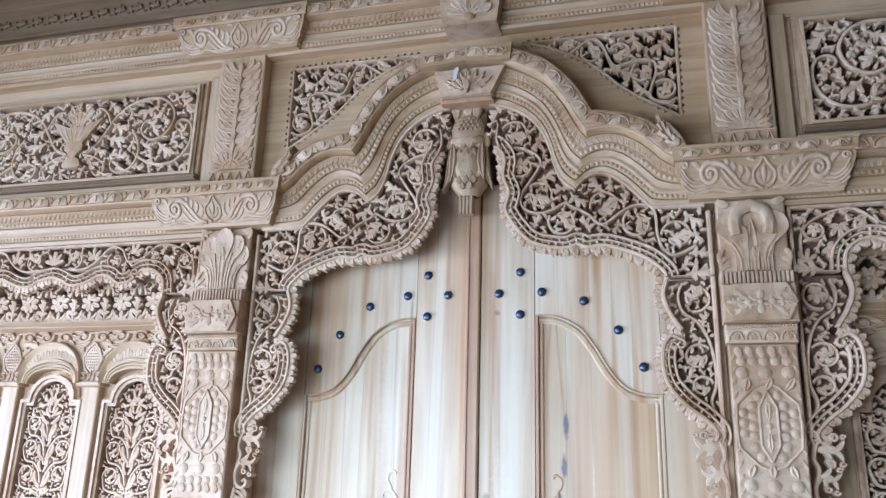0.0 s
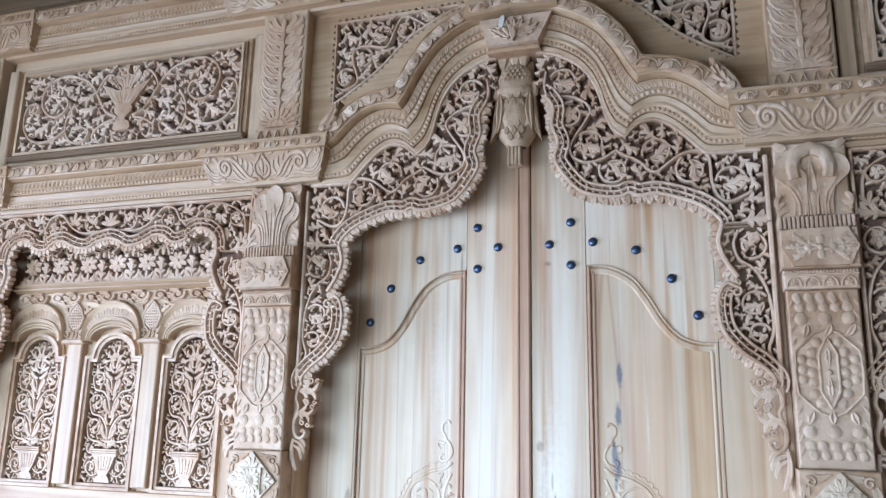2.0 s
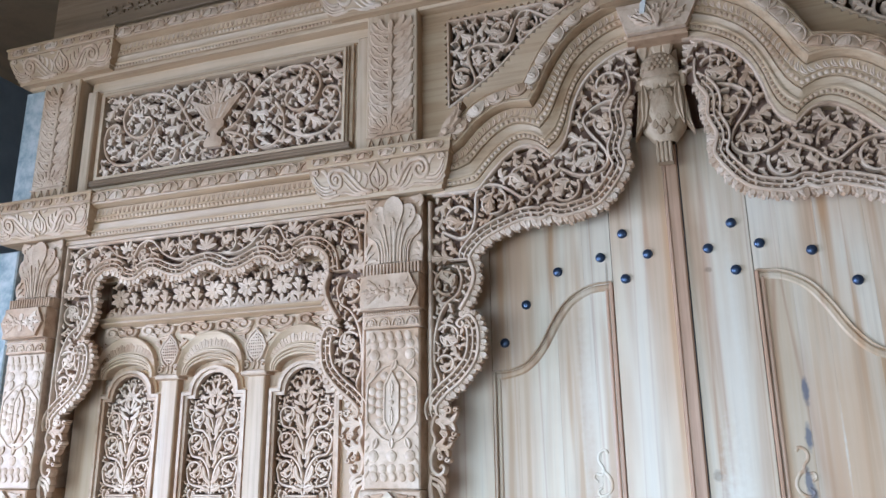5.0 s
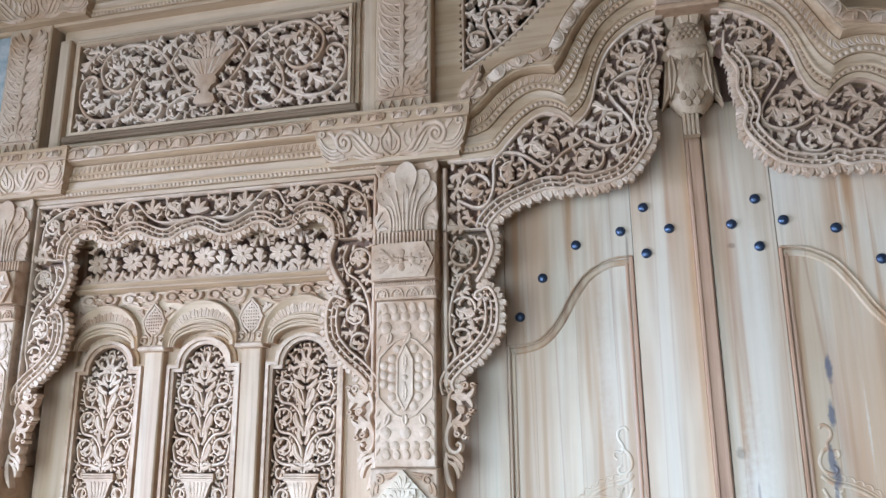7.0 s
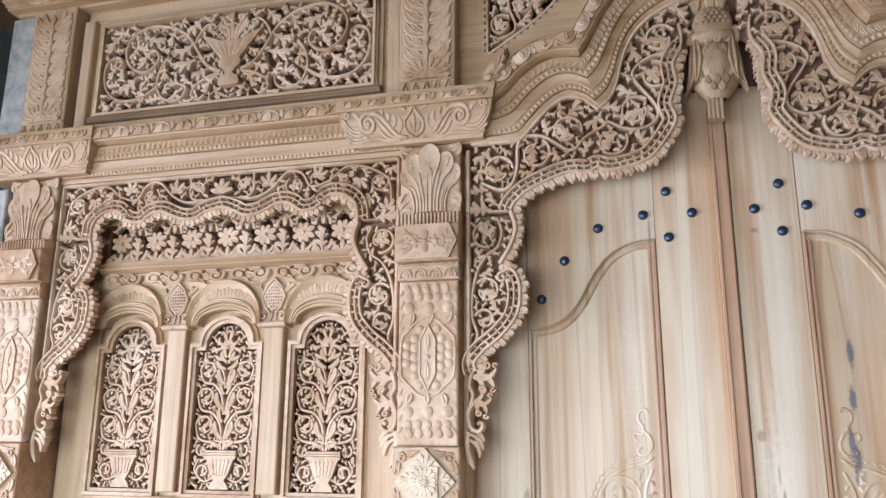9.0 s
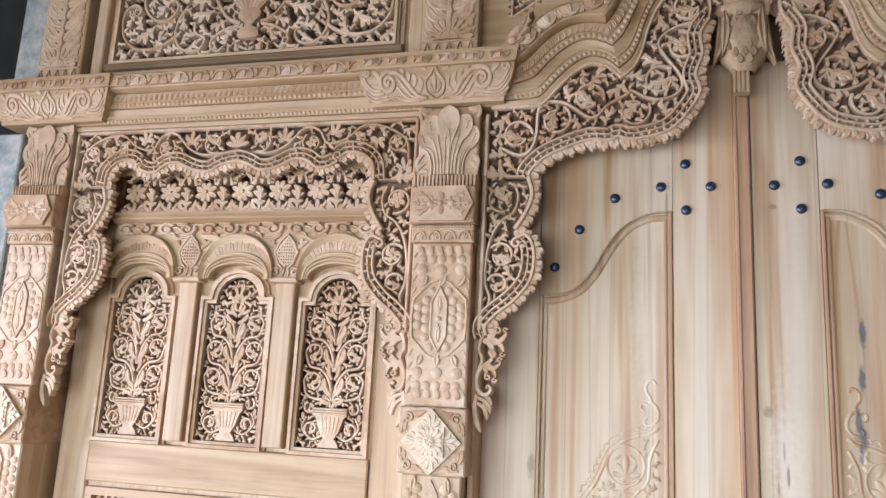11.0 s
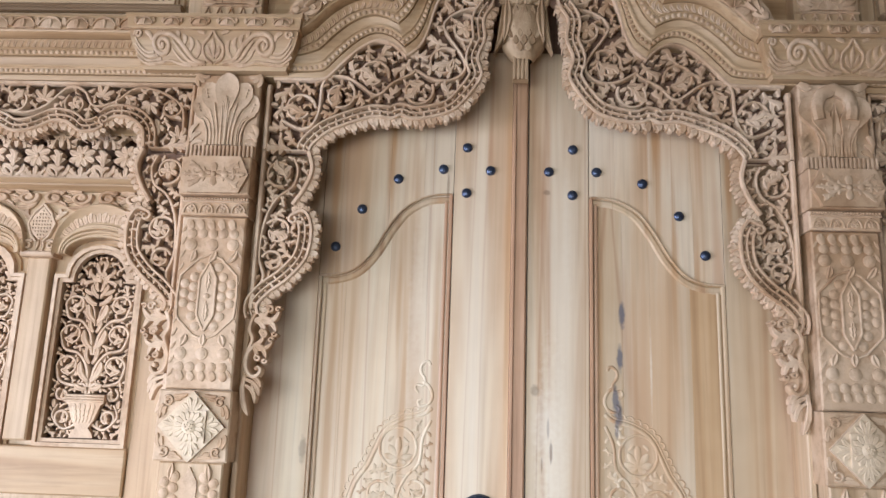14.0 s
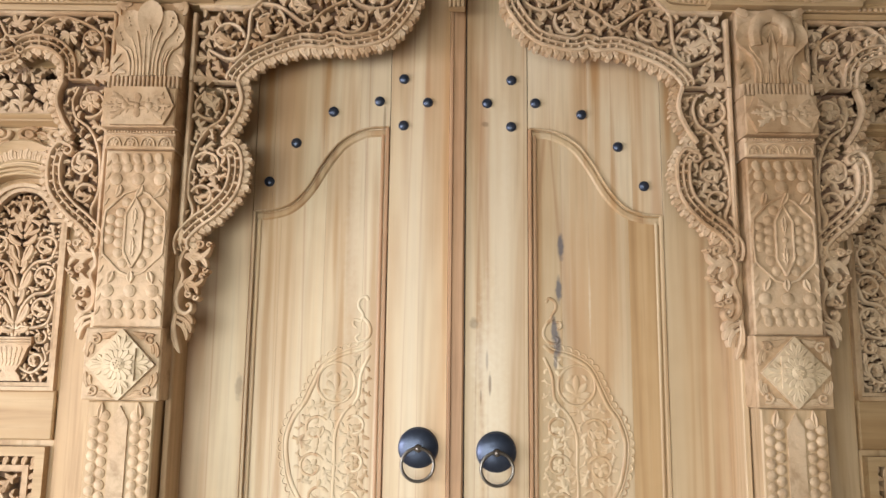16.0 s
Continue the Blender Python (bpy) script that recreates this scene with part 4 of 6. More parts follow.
for x in (CX, -2.767, 2.767):
    other = copy_thing(col, pose(x, 0, 0))
    if x == CX:
        q = Soup()
        h = 0.185
        for sx in (-1, 1):
            leaf(q, (sx * 0.046, 2.25), (sx * 0.100, 2.440), 0.044, 0.024, 0.10 * sx, "spatula", h)
            leaf(q, (sx * 0.028, 2.25), (sx * 0.062, 2.405), 0.030, 0.030, 0.08 * sx, "spatula", h)
            for x0, x1, z1 in ((0.012, 0.020, 2.335), (0.026, 0.040, 2.352), (0.044, 0.070, 2.345)):
                stem(q, curve([(sx * x0, 2.25), (sx * x0, 2.29), (sx * x1, z1)], 0.012), 0.0040, 0.0026, 0.026, h)
            for k in range(3):
                leaf(q, (sx * 0.112, 2.25 + 0.014 * k), (sx * (0.078 + 0.010 * k), 2.268 + 0.026 * k), 0.009, 0.012 + 0.003 * k, -0.22 * sx, "finger", h)
            leaf(q, (sx * 0.110, 2.494), (sx * 0.070, 2.478), 0.014, 0.014, 0.1 * sx, "finger", h)
        # the hood over a hollow, with a pointed leaf inside
        arch = curve([(0.052, 2.370), (0.056, 2.410), (0.042, 2.452), (0.0, 2.472)], 0.010)
        stem(q, np.vstack([arch, np.array(mirror(arch))[::-1][1:]]), 0.021, 0.021, 0.040, h)
        leaf(q, (0, 2.25), (0, 2.425), 0.026, 0.020, 0, "blade", h)
        leaf(q, (0, 2.25), (0, 2.330), 0.014, 0.026, 0, "petal", h)
        q.v = [(x, 2.245 + (z - 2.245) * 1.068, 0.185 + 0.6 * (d - 0.185)) for x, z, d in q.v]
        hooded = q.mesh("palm_leaf_fan", TEAK)
        for o in other.children_recursive:
            if o.name.startswith("palm_leaf_fan"):
                o.data = hooded
        other["label"] = "square teak column with grapes, rosettes and a hooded leaf capital"

# ---- entablature over the side bays, and the arch over the door ----
SCALLOP, EGG = scallop_mesh(), egg_mesh()
PROFILE = [(0, -0.05), (0, 0.168), (0.045, 0.1724), (0.075, 0.1735), (0.082, 0.1636), (0.098, 0.1636), (0.105, 0.1746), (0.2, 0.179), (0.215, 0.1834), (0.245, 0.1845), (0.255, 0.1779), (0.27, 0.179), (0.33, 0.1834), (0.36, 0.1878), (0.366, 0.179), (0.385, 0.179), (0.392, 0.1911), (0.5, 0.1928), (0.506, 0.1889), (0.514, 0.1889), (0.52, 0.1933), (0.655, 0.1977), (0.662, 0.1889), (0.68, 0.1889), (0.688, 0.212), (0.7, 0.2241), (0.715, 0.2329), (0.74, 0.2356), (0.755, 0.2329), (0.765, 0.2356), (0.95, 0.2406), (0.96, 0.2384), (0.97, 0.2428), (1, 0.2406), (1, -0.05)]


def between(a, b, v):
    return np.asarray(a) * (1 - v) + np.asarray(b) * v


def eggs(parent, line, h, size=1.0, pitch=0.105, flip=1):
    q = even(line, pitch * size)
    n = normals(q)
    for i in range(len(q) - 1):
        p = (q[i] + q[i + 1]) / 2
        d = q[i + 1] - q[i]
        a = math.atan2(d[1], d[0]) + (math.pi if flip < 0 else 0)
        part("egg_ornament", EGG, parent, "", pose(p[0], -h, p[1], 0, -math.degrees(a), 0) @ Matrix.Diagonal((size, 1, size, 1)))
    

def moulding(parent, inner, outer, name="moulding", flip=1, egg=0.90):
    q = Soup()
    loft(q, inner, outer, PROFILE)
    part(name, q.mesh(name, TEAK_X, 0, True, 28), parent)
    q = Soup()
    bead_row(q, between(inner, outer, 0.150), 0.0080, 0.0055, 0.1755)
    tagged(part("beading", q.mesh("beading", TEAK), parent), kind="stuff")
    q = Soup()
    bead_row(q, between(inner, outer, 0.446), 0.0090, 0.006, 0.1905)
    tagged(part("beading", q.mesh("beading", TEAK), parent), kind="stuff")
    q = Soup()
    leaf_row(q, between(inner, outer, 0.585), flip, 0.034, 0.005, 0.1935)
    tagged(part("leaf_moulding", q.mesh("leaf_moulding", TEAK), parent), kind="stuff")
    eggs(parent, between(inner, outer, 0.845), 0.2385, egg, flip=flip)


for sg in (-1, 1):
    t = thing("entablature", "long teak cornice with beads, small leaves and egg ornaments", "cornice", group="lower cornices")
    x0, x1 = sorted((sg * 2.66, sg * 1.13))
    moulding(t, even([(x0, 2.488), (x1, 2.488)], 0.05), even([(x0, 2.703), (x1, 2.703)], 0.05))

A_IN = [(0.93, 2.512), (0.80, 2.513), (0.705, 2.515), (0.682, 2.528), (0.64, 2.575), (0.59, 2.625), (0.542, 2.657), (0.50, 2.664), (0.455, 2.646), (0.415, 2.606)]
B_IN = [(0.415, 2.606), (0.372, 2.642), (0.345, 2.70), (0.325, 2.78), (0.293, 2.858), (0.245, 2.918), (0.18, 2.963), (0.11, 2.988), (0.0, 3.0)]
A_OUT = [(0.93, 2.703), (0.86, 2.704), (0.80, 2.712), (0.772, 2.742), (0.738, 2.783), (0.691, 2.826), (0.634, 2.856), (0.563, 2.873), (0.493, 2.884)]
B_OUT = [(0.493, 2.884), (0.480, 2.905), (0.455, 2.955), (0.423, 3.009), (0.37, 3.072), (0.307, 3.127), (0.187, 3.187), (0.09, 3.207), (0.0, 3.212)]


def arch_line(a, b):
    return np.vstack([even(curve(a, 0.01), count=44), even(curve(b, 0.01), count=54)[1:]])


ARCH_IN, ARCH_OUT = arch_line(A_IN, B_IN), arch_line(A_OUT, B_OUT)
arch = thing("arched_cornice", "cusped teak arch moulding with beads and egg ornaments", "cornice")
moulding(arch, ARCH_IN, ARCH_OUT, "arch_half", -1, 0.86)
moulding(arch, np.array(mirror(ARCH_IN))[::-1], np.array(mirror(ARCH_OUT))[::-1], "arch_half", 1, 0.86)
# upright leaf where each foot of the arch meets the bracket
for sg in (-1, 1):
    q = Soup()
    pts = [(sg * x, z) for x, z in ((0.822, 2.706), (0.772, 2.706), (0.742, 2.765), (0.722, 2.838), (0.770, 2.795), (0.805, 2.750))]
    plate(q, pts if sg < 0 else pts[::-1], [], 0.15, 0.252)
    leaf(q, (sg * 0.798, 2.708), (sg * 0.732, 2.828), 0.024, 0.014, 0.10 * sg, "acanthus", 0.252)
    ball(q, (sg * 0.790, 2.722), 0.016, 0.014, 0.254)
    part("end_leaf", q.mesh("end_leaf", TEAK, 0, True, 30), arch)


# ---- carved brackets of the cornice above each column ----
FACE = [(2.516, 0.19), (2.5171, 0.2066), (2.5326, 0.2102), (2.5348, 0.2158), (2.5525, 0.2185), (2.569, 0.2268), (2.5911, 0.2369), (2.6188, 0.2461), (2.6431, 0.2498), (2.6442, 0.2461), (2.648, 0.2461)]


def ressaut(q, rows, half, widest):
    """A stretch of cornice that breaks forward, mitred at both ends."""
    pts, faces = [], []
    for z, h in rows:
        w = half - (widest - h)
        pts += [(-w, z, -0.04), (-w, z, h), (w, z, h), (w, z, -0.04)]
    for r in range(len(rows) - 1):
        for i in range(3):
            a = r * 4 + i
            faces.append((a, a + 1, a + 5, a + 4))
    e = (len(rows) - 1) * 4
    faces += [(3, 2, 1, 0), (e, e + 1, e + 2, e + 3)]
    q.add(pts, faces)


def cornice_bracket(half=0.308):
    t = thing("cornice_bracket", "projecting teak cornice block carved with scrolls, above a column", "bracket", group="cornice brackets")
    q = Soup()
    ressaut(q, [(2.6485, 0.23), (2.649, 0.252), (2.654, 0.256), (2.688, 0.259), (2.691, 0.264), (2.701, 0.264), (2.703, 0.260)], half, 0.264)
    slabp = part("top_slab", q.mesh("top_slab", TEAK_X, 0, True, 25), t)
    eggs(slabp, [(-half + 0.02, 2.672), (half - 0.02, 2.672)], 0.2565, 0.62, 0.150)
    q = Soup()
    ressaut(q, FACE, half, 0.264)
    part("face", q.mesh("face", TEAK_X, 0, True, 25), t)
    q = Soup()
    for sx in (-1, 1):
        def arm(pts, w0, w1, h, sx=sx):
            stem(q, curve([(sx * x, z) for x, z in pts], 0.010), w0, w1, h)
        # a broad plume that rolls over into a volute
        arm([(0.030, 2.516), (0.070, 2.528), (0.105, 2.566), (0.138, 2.596), (0.176, 2.604)], 0.0060, 0.0075, 0.014)
        stem(q, [(sx * x, z) for x, z in spiral((0.176, 2.568), 0.037, 1.57, 1.55, -1, 0.20)], 0.0075, 0.0045, 0.014)
        ball(q, (sx * 0.176, 2.568), 0.009, 0.015)
        arm([(0.040, 2.514), (0.086, 2.524), (0.116, 2.552), (0.140, 2.580)], 0.0050, 0.0035, 0.011)
        arm([(0.056, 2.512), (0.100, 2.518), (0.126, 2.536), (0.142, 2.556)], 0.0048, 0.0032, 0.009)
        arm([(0.080, 2.510), (0.120, 2.514), (0.150, 2.524), (0.176, 2.520)], 0.0045, 0.0030, 0.008)
        for k in range(4):
            leaf(q, (sx * (0.062 + 0.020 * k), 2.534 + 0.018 * k), (sx * (0.058 + 0.024 * k), 2.582 + 0.009 * k), 0.0072, 0.009, 0.25 * sx, "finger")
        # leaves running on to the end, and its small curl
        for k in range(4):
            arm([(0.208 - 0.012 * k, 2.546 - 0.009 * k), (0.232, 2.546 - 0.011 * k), (0.256, 2.562 - 0.012 * k), (0.272, 2.588 - 0.017 * k)], 0.0052, 0.0026, 0.011 - 0.001 * k)
        stem(q, [(sx * x, z) for x, z in spiral((0.262, 2.600), 0.014, -0.4, 1.3, 1, 0.3)], 0.0048, 0.0035, 0.011)
        leaf(q, (sx * 0.214, 2.580), (sx * 0.240, 2.606), 0.0080, 0.009, 0.2 * sx, "finger")
        # half of the bulb in the middle, with its leaf
        arm([(0.002, 2.612), (0.014, 2.590), (0.035, 2.566), (0.030, 2.534), (0.004, 2.516)], 0.0042, 0.0042, 0.013)
        leaf(q, (sx * 0.004, 2.534), (sx * 0.019, 2.566), 0.0068, 0.009, -0.15 * sx, "finger")
        leaf(q, (sx * 0.030, 2.602), (sx * 0.056, 2.612), 0.0075, 0.008, 0.1 * sx, "finger")
    leaf(q, (0, 2.530), (0, 2.588), 0.0080, 0.011, 0, "petal")
    zs, hs = [r[0] for r in FACE], [r[1] for r in FACE]
    q.v = [(x, 2.516 + (z - 2.497) * 1.105, h) for x, z, h in q.v]
    q.v = [(x, z, 0.55 * h + float(np.interp(z, zs, hs))) for x, z, h in q.v]
    tagged(part("scroll_relief", q.mesh("scroll_relief", TEAK), t), kind="stuff")
    return t


br = cornice_bracket()
br.matrix_basis = pose(-1.075, 0, 0)
for x in (1.075, -2.755, 2.755):
    copy_thing(br, pose(x, 0, 0))
for x in (-1.045, 1.045, -2.755, 2.755):
    copy_thing(br, pose(x, 0.0, 0.818) @ Matrix.Diagonal((1.08, 1, 1, 1)))

# block with a shell of leaves in the middle of the top cornice
ck = thing("cornice_key", "small teak block carved with a leaf shell on top cornice", "bracket")
q = Soup()
plate(q, [(-0.100, 3.316), (0.125, 3.316), (0.150, 3.500), (-0.122, 3.500)], [], 0.05, 0.250)
part("block", q.mesh("block", TEAK, 0, False), ck)
q = Soup()
ball(q, (0.013, 3.345), 0.026, 0.018, 0.250, 14, 0.6)
shell = part("shell", q.mesh("shell", TEAK), ck)
for k in range(7):
    a = math.radians(20 + k * 23.3)
    q = Soup()
    leaf(q, (0.013 + 0.014 * math.cos(a), 3.345 + 0.012 * math.sin(a)), (0.013 + 0.098 * math.cos(a), 3.345 + 0.120 * math.sin(a)), 0.021, 0.014, 0, "paddle", 0.250)
    part("leaf", q.mesh("leaf", TEAK), shell)

# ---- upper storey ----
top_c = thing("upper_cornice", "long teak top cornice with beads and egg ornaments", "cornice")
moulding(top_c, even([(-3.0, 3.322), (3.0, 3.322)], 0.1), even([(-3.0, 3.520), (3.0, 3.520)], 0.1))
s = Soup()
box(s, -2.98, 2.98, 3.522, 4.24, -0.05, 0.10, 0.004)
tagged(part("upper_boarding", s.mesh("upper_boarding", BROWN)), "brown boards above the top cornice", "wall", kind="structure")
s = Soup()
for k in range(54):
    x = -2.62 + k * 0.099
    spray(s, (x - 0.045, 3.705), (x + 0.045, 3.725), 0.034, 0.014, 0.1, 0.102)
box(s, -2.75, 2.75, 3.635, 3.665, 0.10, 0.122, 0.004)
tagged(part("upper_frieze", s.mesh("upper_frieze", BROWN)), "dim carved strip on the boards near the ceiling", "trim", kind="structure")


def pilaster():
    t = thing("pilaster", "short teak pilaster carved with stacked palm leaves", "pilaster", group="upper pilasters")
    block(t, "shaft", 0, 0.222, 2.704, 3.330, 0.180, TEAK_Z)
    q = Soup()
    h = 0.180
    z = 2.805
    for k in range(9):
        for sx in (-1, 1):
            leaf(q, (sx * 0.004, z), (sx * 0.086, z + 0.062), 0.020, 0.011, -0.22 * sx, "finger", h)
            leaf(q, (sx * 0.006, z + 0.012), (sx * 0.052, z + 0.076), 0.016, 0.010, -0.20 * sx, "finger", h)
            leaf(q, (sx * 0.032, z + 0.004), (sx * 0.098, z + 0.022), 0.014, 0.008, -0.20 * sx, "finger", h)
        leaf(q, (0, z - 0.01), (0, z + 0.060), 0.014, 0.016, 0, "petal", h)
        z += 0.0535
    fan = [(0.056 * math.cos(a), 2.782 + 0.050 * math.sin(a)) for a in np.linspace(0, math.pi, 13)]
    plate(q, fan, [], h, h + 0.012)
    for k in range(11):
        a = math.pi * (0.02 + 0.096 * k)
        leaf(q, (0.050 * math.cos(a), 2.782 + 0.044 * math.sin(a)), (0.096 * math.cos(a), 2.782 + 0.086 * math.sin(a)), 0.0125, 0.016, 0.05, "petal", h)
        ball(q, (0.034 * math.cos(a), 2.784 + 0.032 * math.sin(a)), 0.0035, 0.005, h + 0.011, 6)
    for k in range(5):
        x = (k - 2) * 0.042
        stem(q, [(x - 0.020, 2.712), (x, 2.768), (x + 0.020, 2.712)], 0.0036, 0.0036, 0.009, h)
        leaf(q, (x, 2.712), (x, 2.745), 0.007, 0.006, 0, "blade", h)
    stem(q, even([(-0.108, 2.775), (0.108, 2.775)], 0.05), 0.0034, 0.0034, 0.009, h)
    part("palm_leaves", q.mesh("palm_leaves", TEAK), t)
    return t


pl = pilaster()
pl.matrix_basis = pose(-1.045, 0, 0)
for x in (1.030, -2.785, 2.785):
    copy_thing(pl, pose(x, 0, 0))


def teeth(line, size, way):
    """A cut edge with small pointed notches."""
    a = even(line, size / 2)
    n = normals(a)
    return [tuple(a[i] + n[i] * (way * size * 0.55 if i % 2 else 0.0)) for i in range(len(a))]


# spandrel board with its two three-cornered fretwork panels
SP = [(0.82, 3.275), (0.21, 3.275), (0.30, 3.250), (0.384, 3.208), (0.46, 3.165), (0.53, 3.105), (0.60, 3.035), (0.665, 2.985), (0.74, 2.935), (0.82, 2.885)]
hyp = curve(SP[1:], 0.01)
hole = teeth([SP[0], SP[1]], 0.030, -1)[1:-1] + teeth(hyp, 0.030, -1)[1:-1] + teeth([SP[-1], SP[0]], 0.030, -1)[1:-1]
s = Soup()
plate(s, [(-0.935, 2.66), (-0.60, 2.80), (-0.44, 3.00), (-0.2, 3.20), (0, 3.225), (0.2, 3.20), (0.44, 3.00), (0.60, 2.80), (0.935, 2.66), (0.935, 3.322), (-0.935, 3.322)], [hole, mirror(hole)[::-1]], 0.095, 0.120)
tagged(part("spandrel_board", s.mesh("spandrel_board", TEAK_X, 0, False)), "plain boards round the top of the arch", "wall", kind="structure")
c = Carving([SP[0]] + [tuple(p) for p in hyp], 0.022, 0.006, 5)
c.vine(curve([(0.785, 2.95), (0.715, 3.07), (0.62, 3.165), (0.48, 3.215), (0.32, 3.258)], 0.01), 0.062)
c.fill(0.0106, 0.08)
for sg in (1, -1):
    t = thing("spandrel_fretwork", "three-cornered pierced teak panel of vines and leaves", "fretwork", group="spandrel panels")
    carve(c, t, -0.098, "vine", sg)
    for run in ([SP[0], SP[1]], hyp, [SP[-1], SP[0]]):
        q = Soup()
        stem(q, even(run, 0.05 if len(run) == 2 else 0.015), 0.006, 0.006, 0.026, 0.0, 0.02)
        part("frame_rail", flip_soup(q, sg).mesh("frame_rail", TEAK, -0.098), t)


# ---- keystone and hanging pendant ----
key = thing("keystone_pendant", "carved teak keystone with a hanging lotus and tassel pendant", "keystone")
q = Soup()
plate(q, [(-0.102, 3.006), (0.100, 3.006), (0.156, 3.122), (-0.134, 3.122)], [], 0.10, 0.228)
part("wedge", q.mesh("wedge", TEAK, 0, False), key)
q = Soup()
for k in range(7):
    a = math.radians(38 + k * 17.3)
    leaf(q, (0.006 + 0.03 * math.cos(a), 3.012 + 0.02 * math.sin(a)), (0.006 + 0.128 * math.cos(a), 3.012 + 0.106 * math.sin(a)), 0.019, 0.014, 0, "acanthus", 0.228)
leaf(q, (0.006, 3.012), (0.006, 3.066), 0.016, 0.022, 0, "petal", 0.228)
part("leaf_fan", q.mesh("leaf_fan", TEAK), key)
q = Soup()
plate(q, [(-0.052, 3.072), (-0.036, 3.070), (-0.026, 3.116), (-0.034, 3.124), (-0.048, 3.112)], [], 0.232, 0.246)
part("paint_chip", q.mesh("paint_chip", CHALK, 0, False), key, "dab of white filler")
q = Soup()
plate(q, [(-0.190, 3.126), (0.0, 3.146), (0.182, 3.130), (0.190, 3.204), (0.0, 3.222), (-0.186, 3.200)], [], 0.10, 0.258)
cap_slab = part("cap_slab", q.mesh("cap_slab", TEAK_X, 0, False), key)
eggs(cap_slab, [(-0.17, 3.160), (0.0, 3.180), (0.17, 3.163)], 0.257, 0.74)
block(key, "ledge", 0.0, 0.212, 2.984, 3.004, 0.212)


def hung(q):
    """Sets the pendant's pieces to their drop below the ledge."""
    q.v = [(x - 0.010, 2.540 + (z - 2.52) * 1.075, h - 0.078) for x, z, h in q.v]
    return q


q = Soup()
box(q, -0.0635, 0.0715, 2.80, 2.930, -0.05, 0.205, 0.02)
part("neck", hung(q).mesh("neck", AGED), key)
q = Soup()
for x in (-0.046, 0.004, 0.038):
    leaf(q, (x, 2.885), (x, 2.962), 0.024, 0.024, 0, "petal", 0.205)
leaf(q, (-0.025, 2.885), (-0.025, 2.950), 0.018, 0.016, 0, "petal", 0.205)
leaf(q, (0.017, 2.885), (0.017, 2.950), 0.018, 0.016, 0, "petal", 0.205)
part("lotus_petals", hung(q).mesh("lotus_petals", AGED), key)
q = Soup()
ball(q, (0.004, 2.838), 0.070, 0.05, 0.205, 20)
for i in range(7):
    for j in range(4):
        x, z = 0.004 + (i - 3) * 0.018 + (0.009 if j % 2 else 0), 2.840 + j * 0.0145
        if math.hypot(x - 0.004, z - 2.838) < 0.062:
            ball(q, (x, z), 0.0075, 0.010, 0.205 + 0.046 * math.sqrt(max(0, 1 - ((x - 0.004) ** 2 + (z - 2.838) ** 2) / 0.0049)), 6)
part("scaled_dome", hung(q).mesh("scaled_dome", AGED), key)
q = Soup()
ball(q, (0.004, 2.800), 0.080, 0.060, 0.195, 20, 0.45)
collar = part("collar", hung(q).mesh("collar", AGED), key)
for k in range(6):
    x = -0.070 + k * 0.0295
    q = Soup()
    leaf(q, (x, 2.836 - 0.10 * abs(x - 0.004)), (x - 0.006, 2.766 + 0.10 * abs(x - 0.004)), 0.0165, 0.018, 0.1, "lobe", 0.238 - 0.35 * abs(x - 0.004))
    part("petal", hung(q).mesh("petal", AGED), collar)
q = Soup()
rows, faces = [], []
prof = [(2.770, 0.068), (2.74, 0.082), (2.69, 0.086), (2.63, 0.074), (2.595, 0.044), (2.588, 0.034)]
for z, r in prof:
    for i in range(16):
        a = 2 * math.pi * i / 16
        rows.append((0.004 + r * math.cos(a), z, 0.185 + 0.8 * r * math.sin(a)))
for k in range(len(prof) - 1):
    for i in range(16):
        j = (i + 1) % 16
        faces.append((k * 16 + j, k * 16 + i, (k + 1) * 16 + i, (k + 1) * 16 + j))
q.add(rows, faces)
body = part("scaled_body", hung(q).mesh("scaled_body", AGED), key)
for r_, z in ((3, 2.748), (4, 2.722), (3, 2.696), (4, 2.670), (3, 2.644), (2, 2.620)):
    for i in range(r_):
        x = (i - (r_ - 1) / 2) * 0.030
        q = Soup()
        leaf(q, (0.004 + x, z + 0.012), (0.004 + x, z - 0.020), 0.014, 0.008, 0, "petal", 0.185 + 0.8 * math.sqrt(max(0.0001, 0.0062 - x * x)) - 0.004)
        part("scale", hung(q).mesh("scale", AGED), body)
q = Soup()
for sx in (-1, 1):
    leaf(q, (0.004 + sx * 0.074, 2.79), (0.004 + sx * 0.102, 2.605), 0.019, 0.045, -0.08 * sx, "blade", 0.185)
    leaf(q, (0.004 + sx * 0.060, 2.79), (0.004 + sx * 0.070, 2.635), 0.020, 0.07, -0.05 * sx, "blade", 0.18)
part("side_leaf", hung(q).mesh("side_leaf", AGED), key)
q = Soup()
box(q, -0.030, 0.024, 2.520, 2.59, 0.165, 0.205, 0.006)
for k in range(4):
    stem(q, [(-0.026 + k * 0.0145, 2.517), (-0.026 + k * 0.0145, 2.597)], 0.006, 0.006, 0.008, 0.203)
part("plug", hung(q).mesh("plug", AGED), key)


# ---- pierced valance of the door ----
def scallops(parent, line, h, pitch=0.036, flip=False):
    q = even(line, pitch)
    for i in range(len(q) - 1):
        p, d = (q[i] + q[i + 1]) / 2, q[i + 1] - q[i]
        a = math.degrees(math.atan2(d[1], d[0])) + (0 if flip else 180)
        k = 0.85 + 0.3 * random.random()
        part("scallop", SCALLOP, parent, "", pose(p[0], h, p[1], 0, -a, 0) @ Matrix.Diagonal((1, 1, k, 1)))


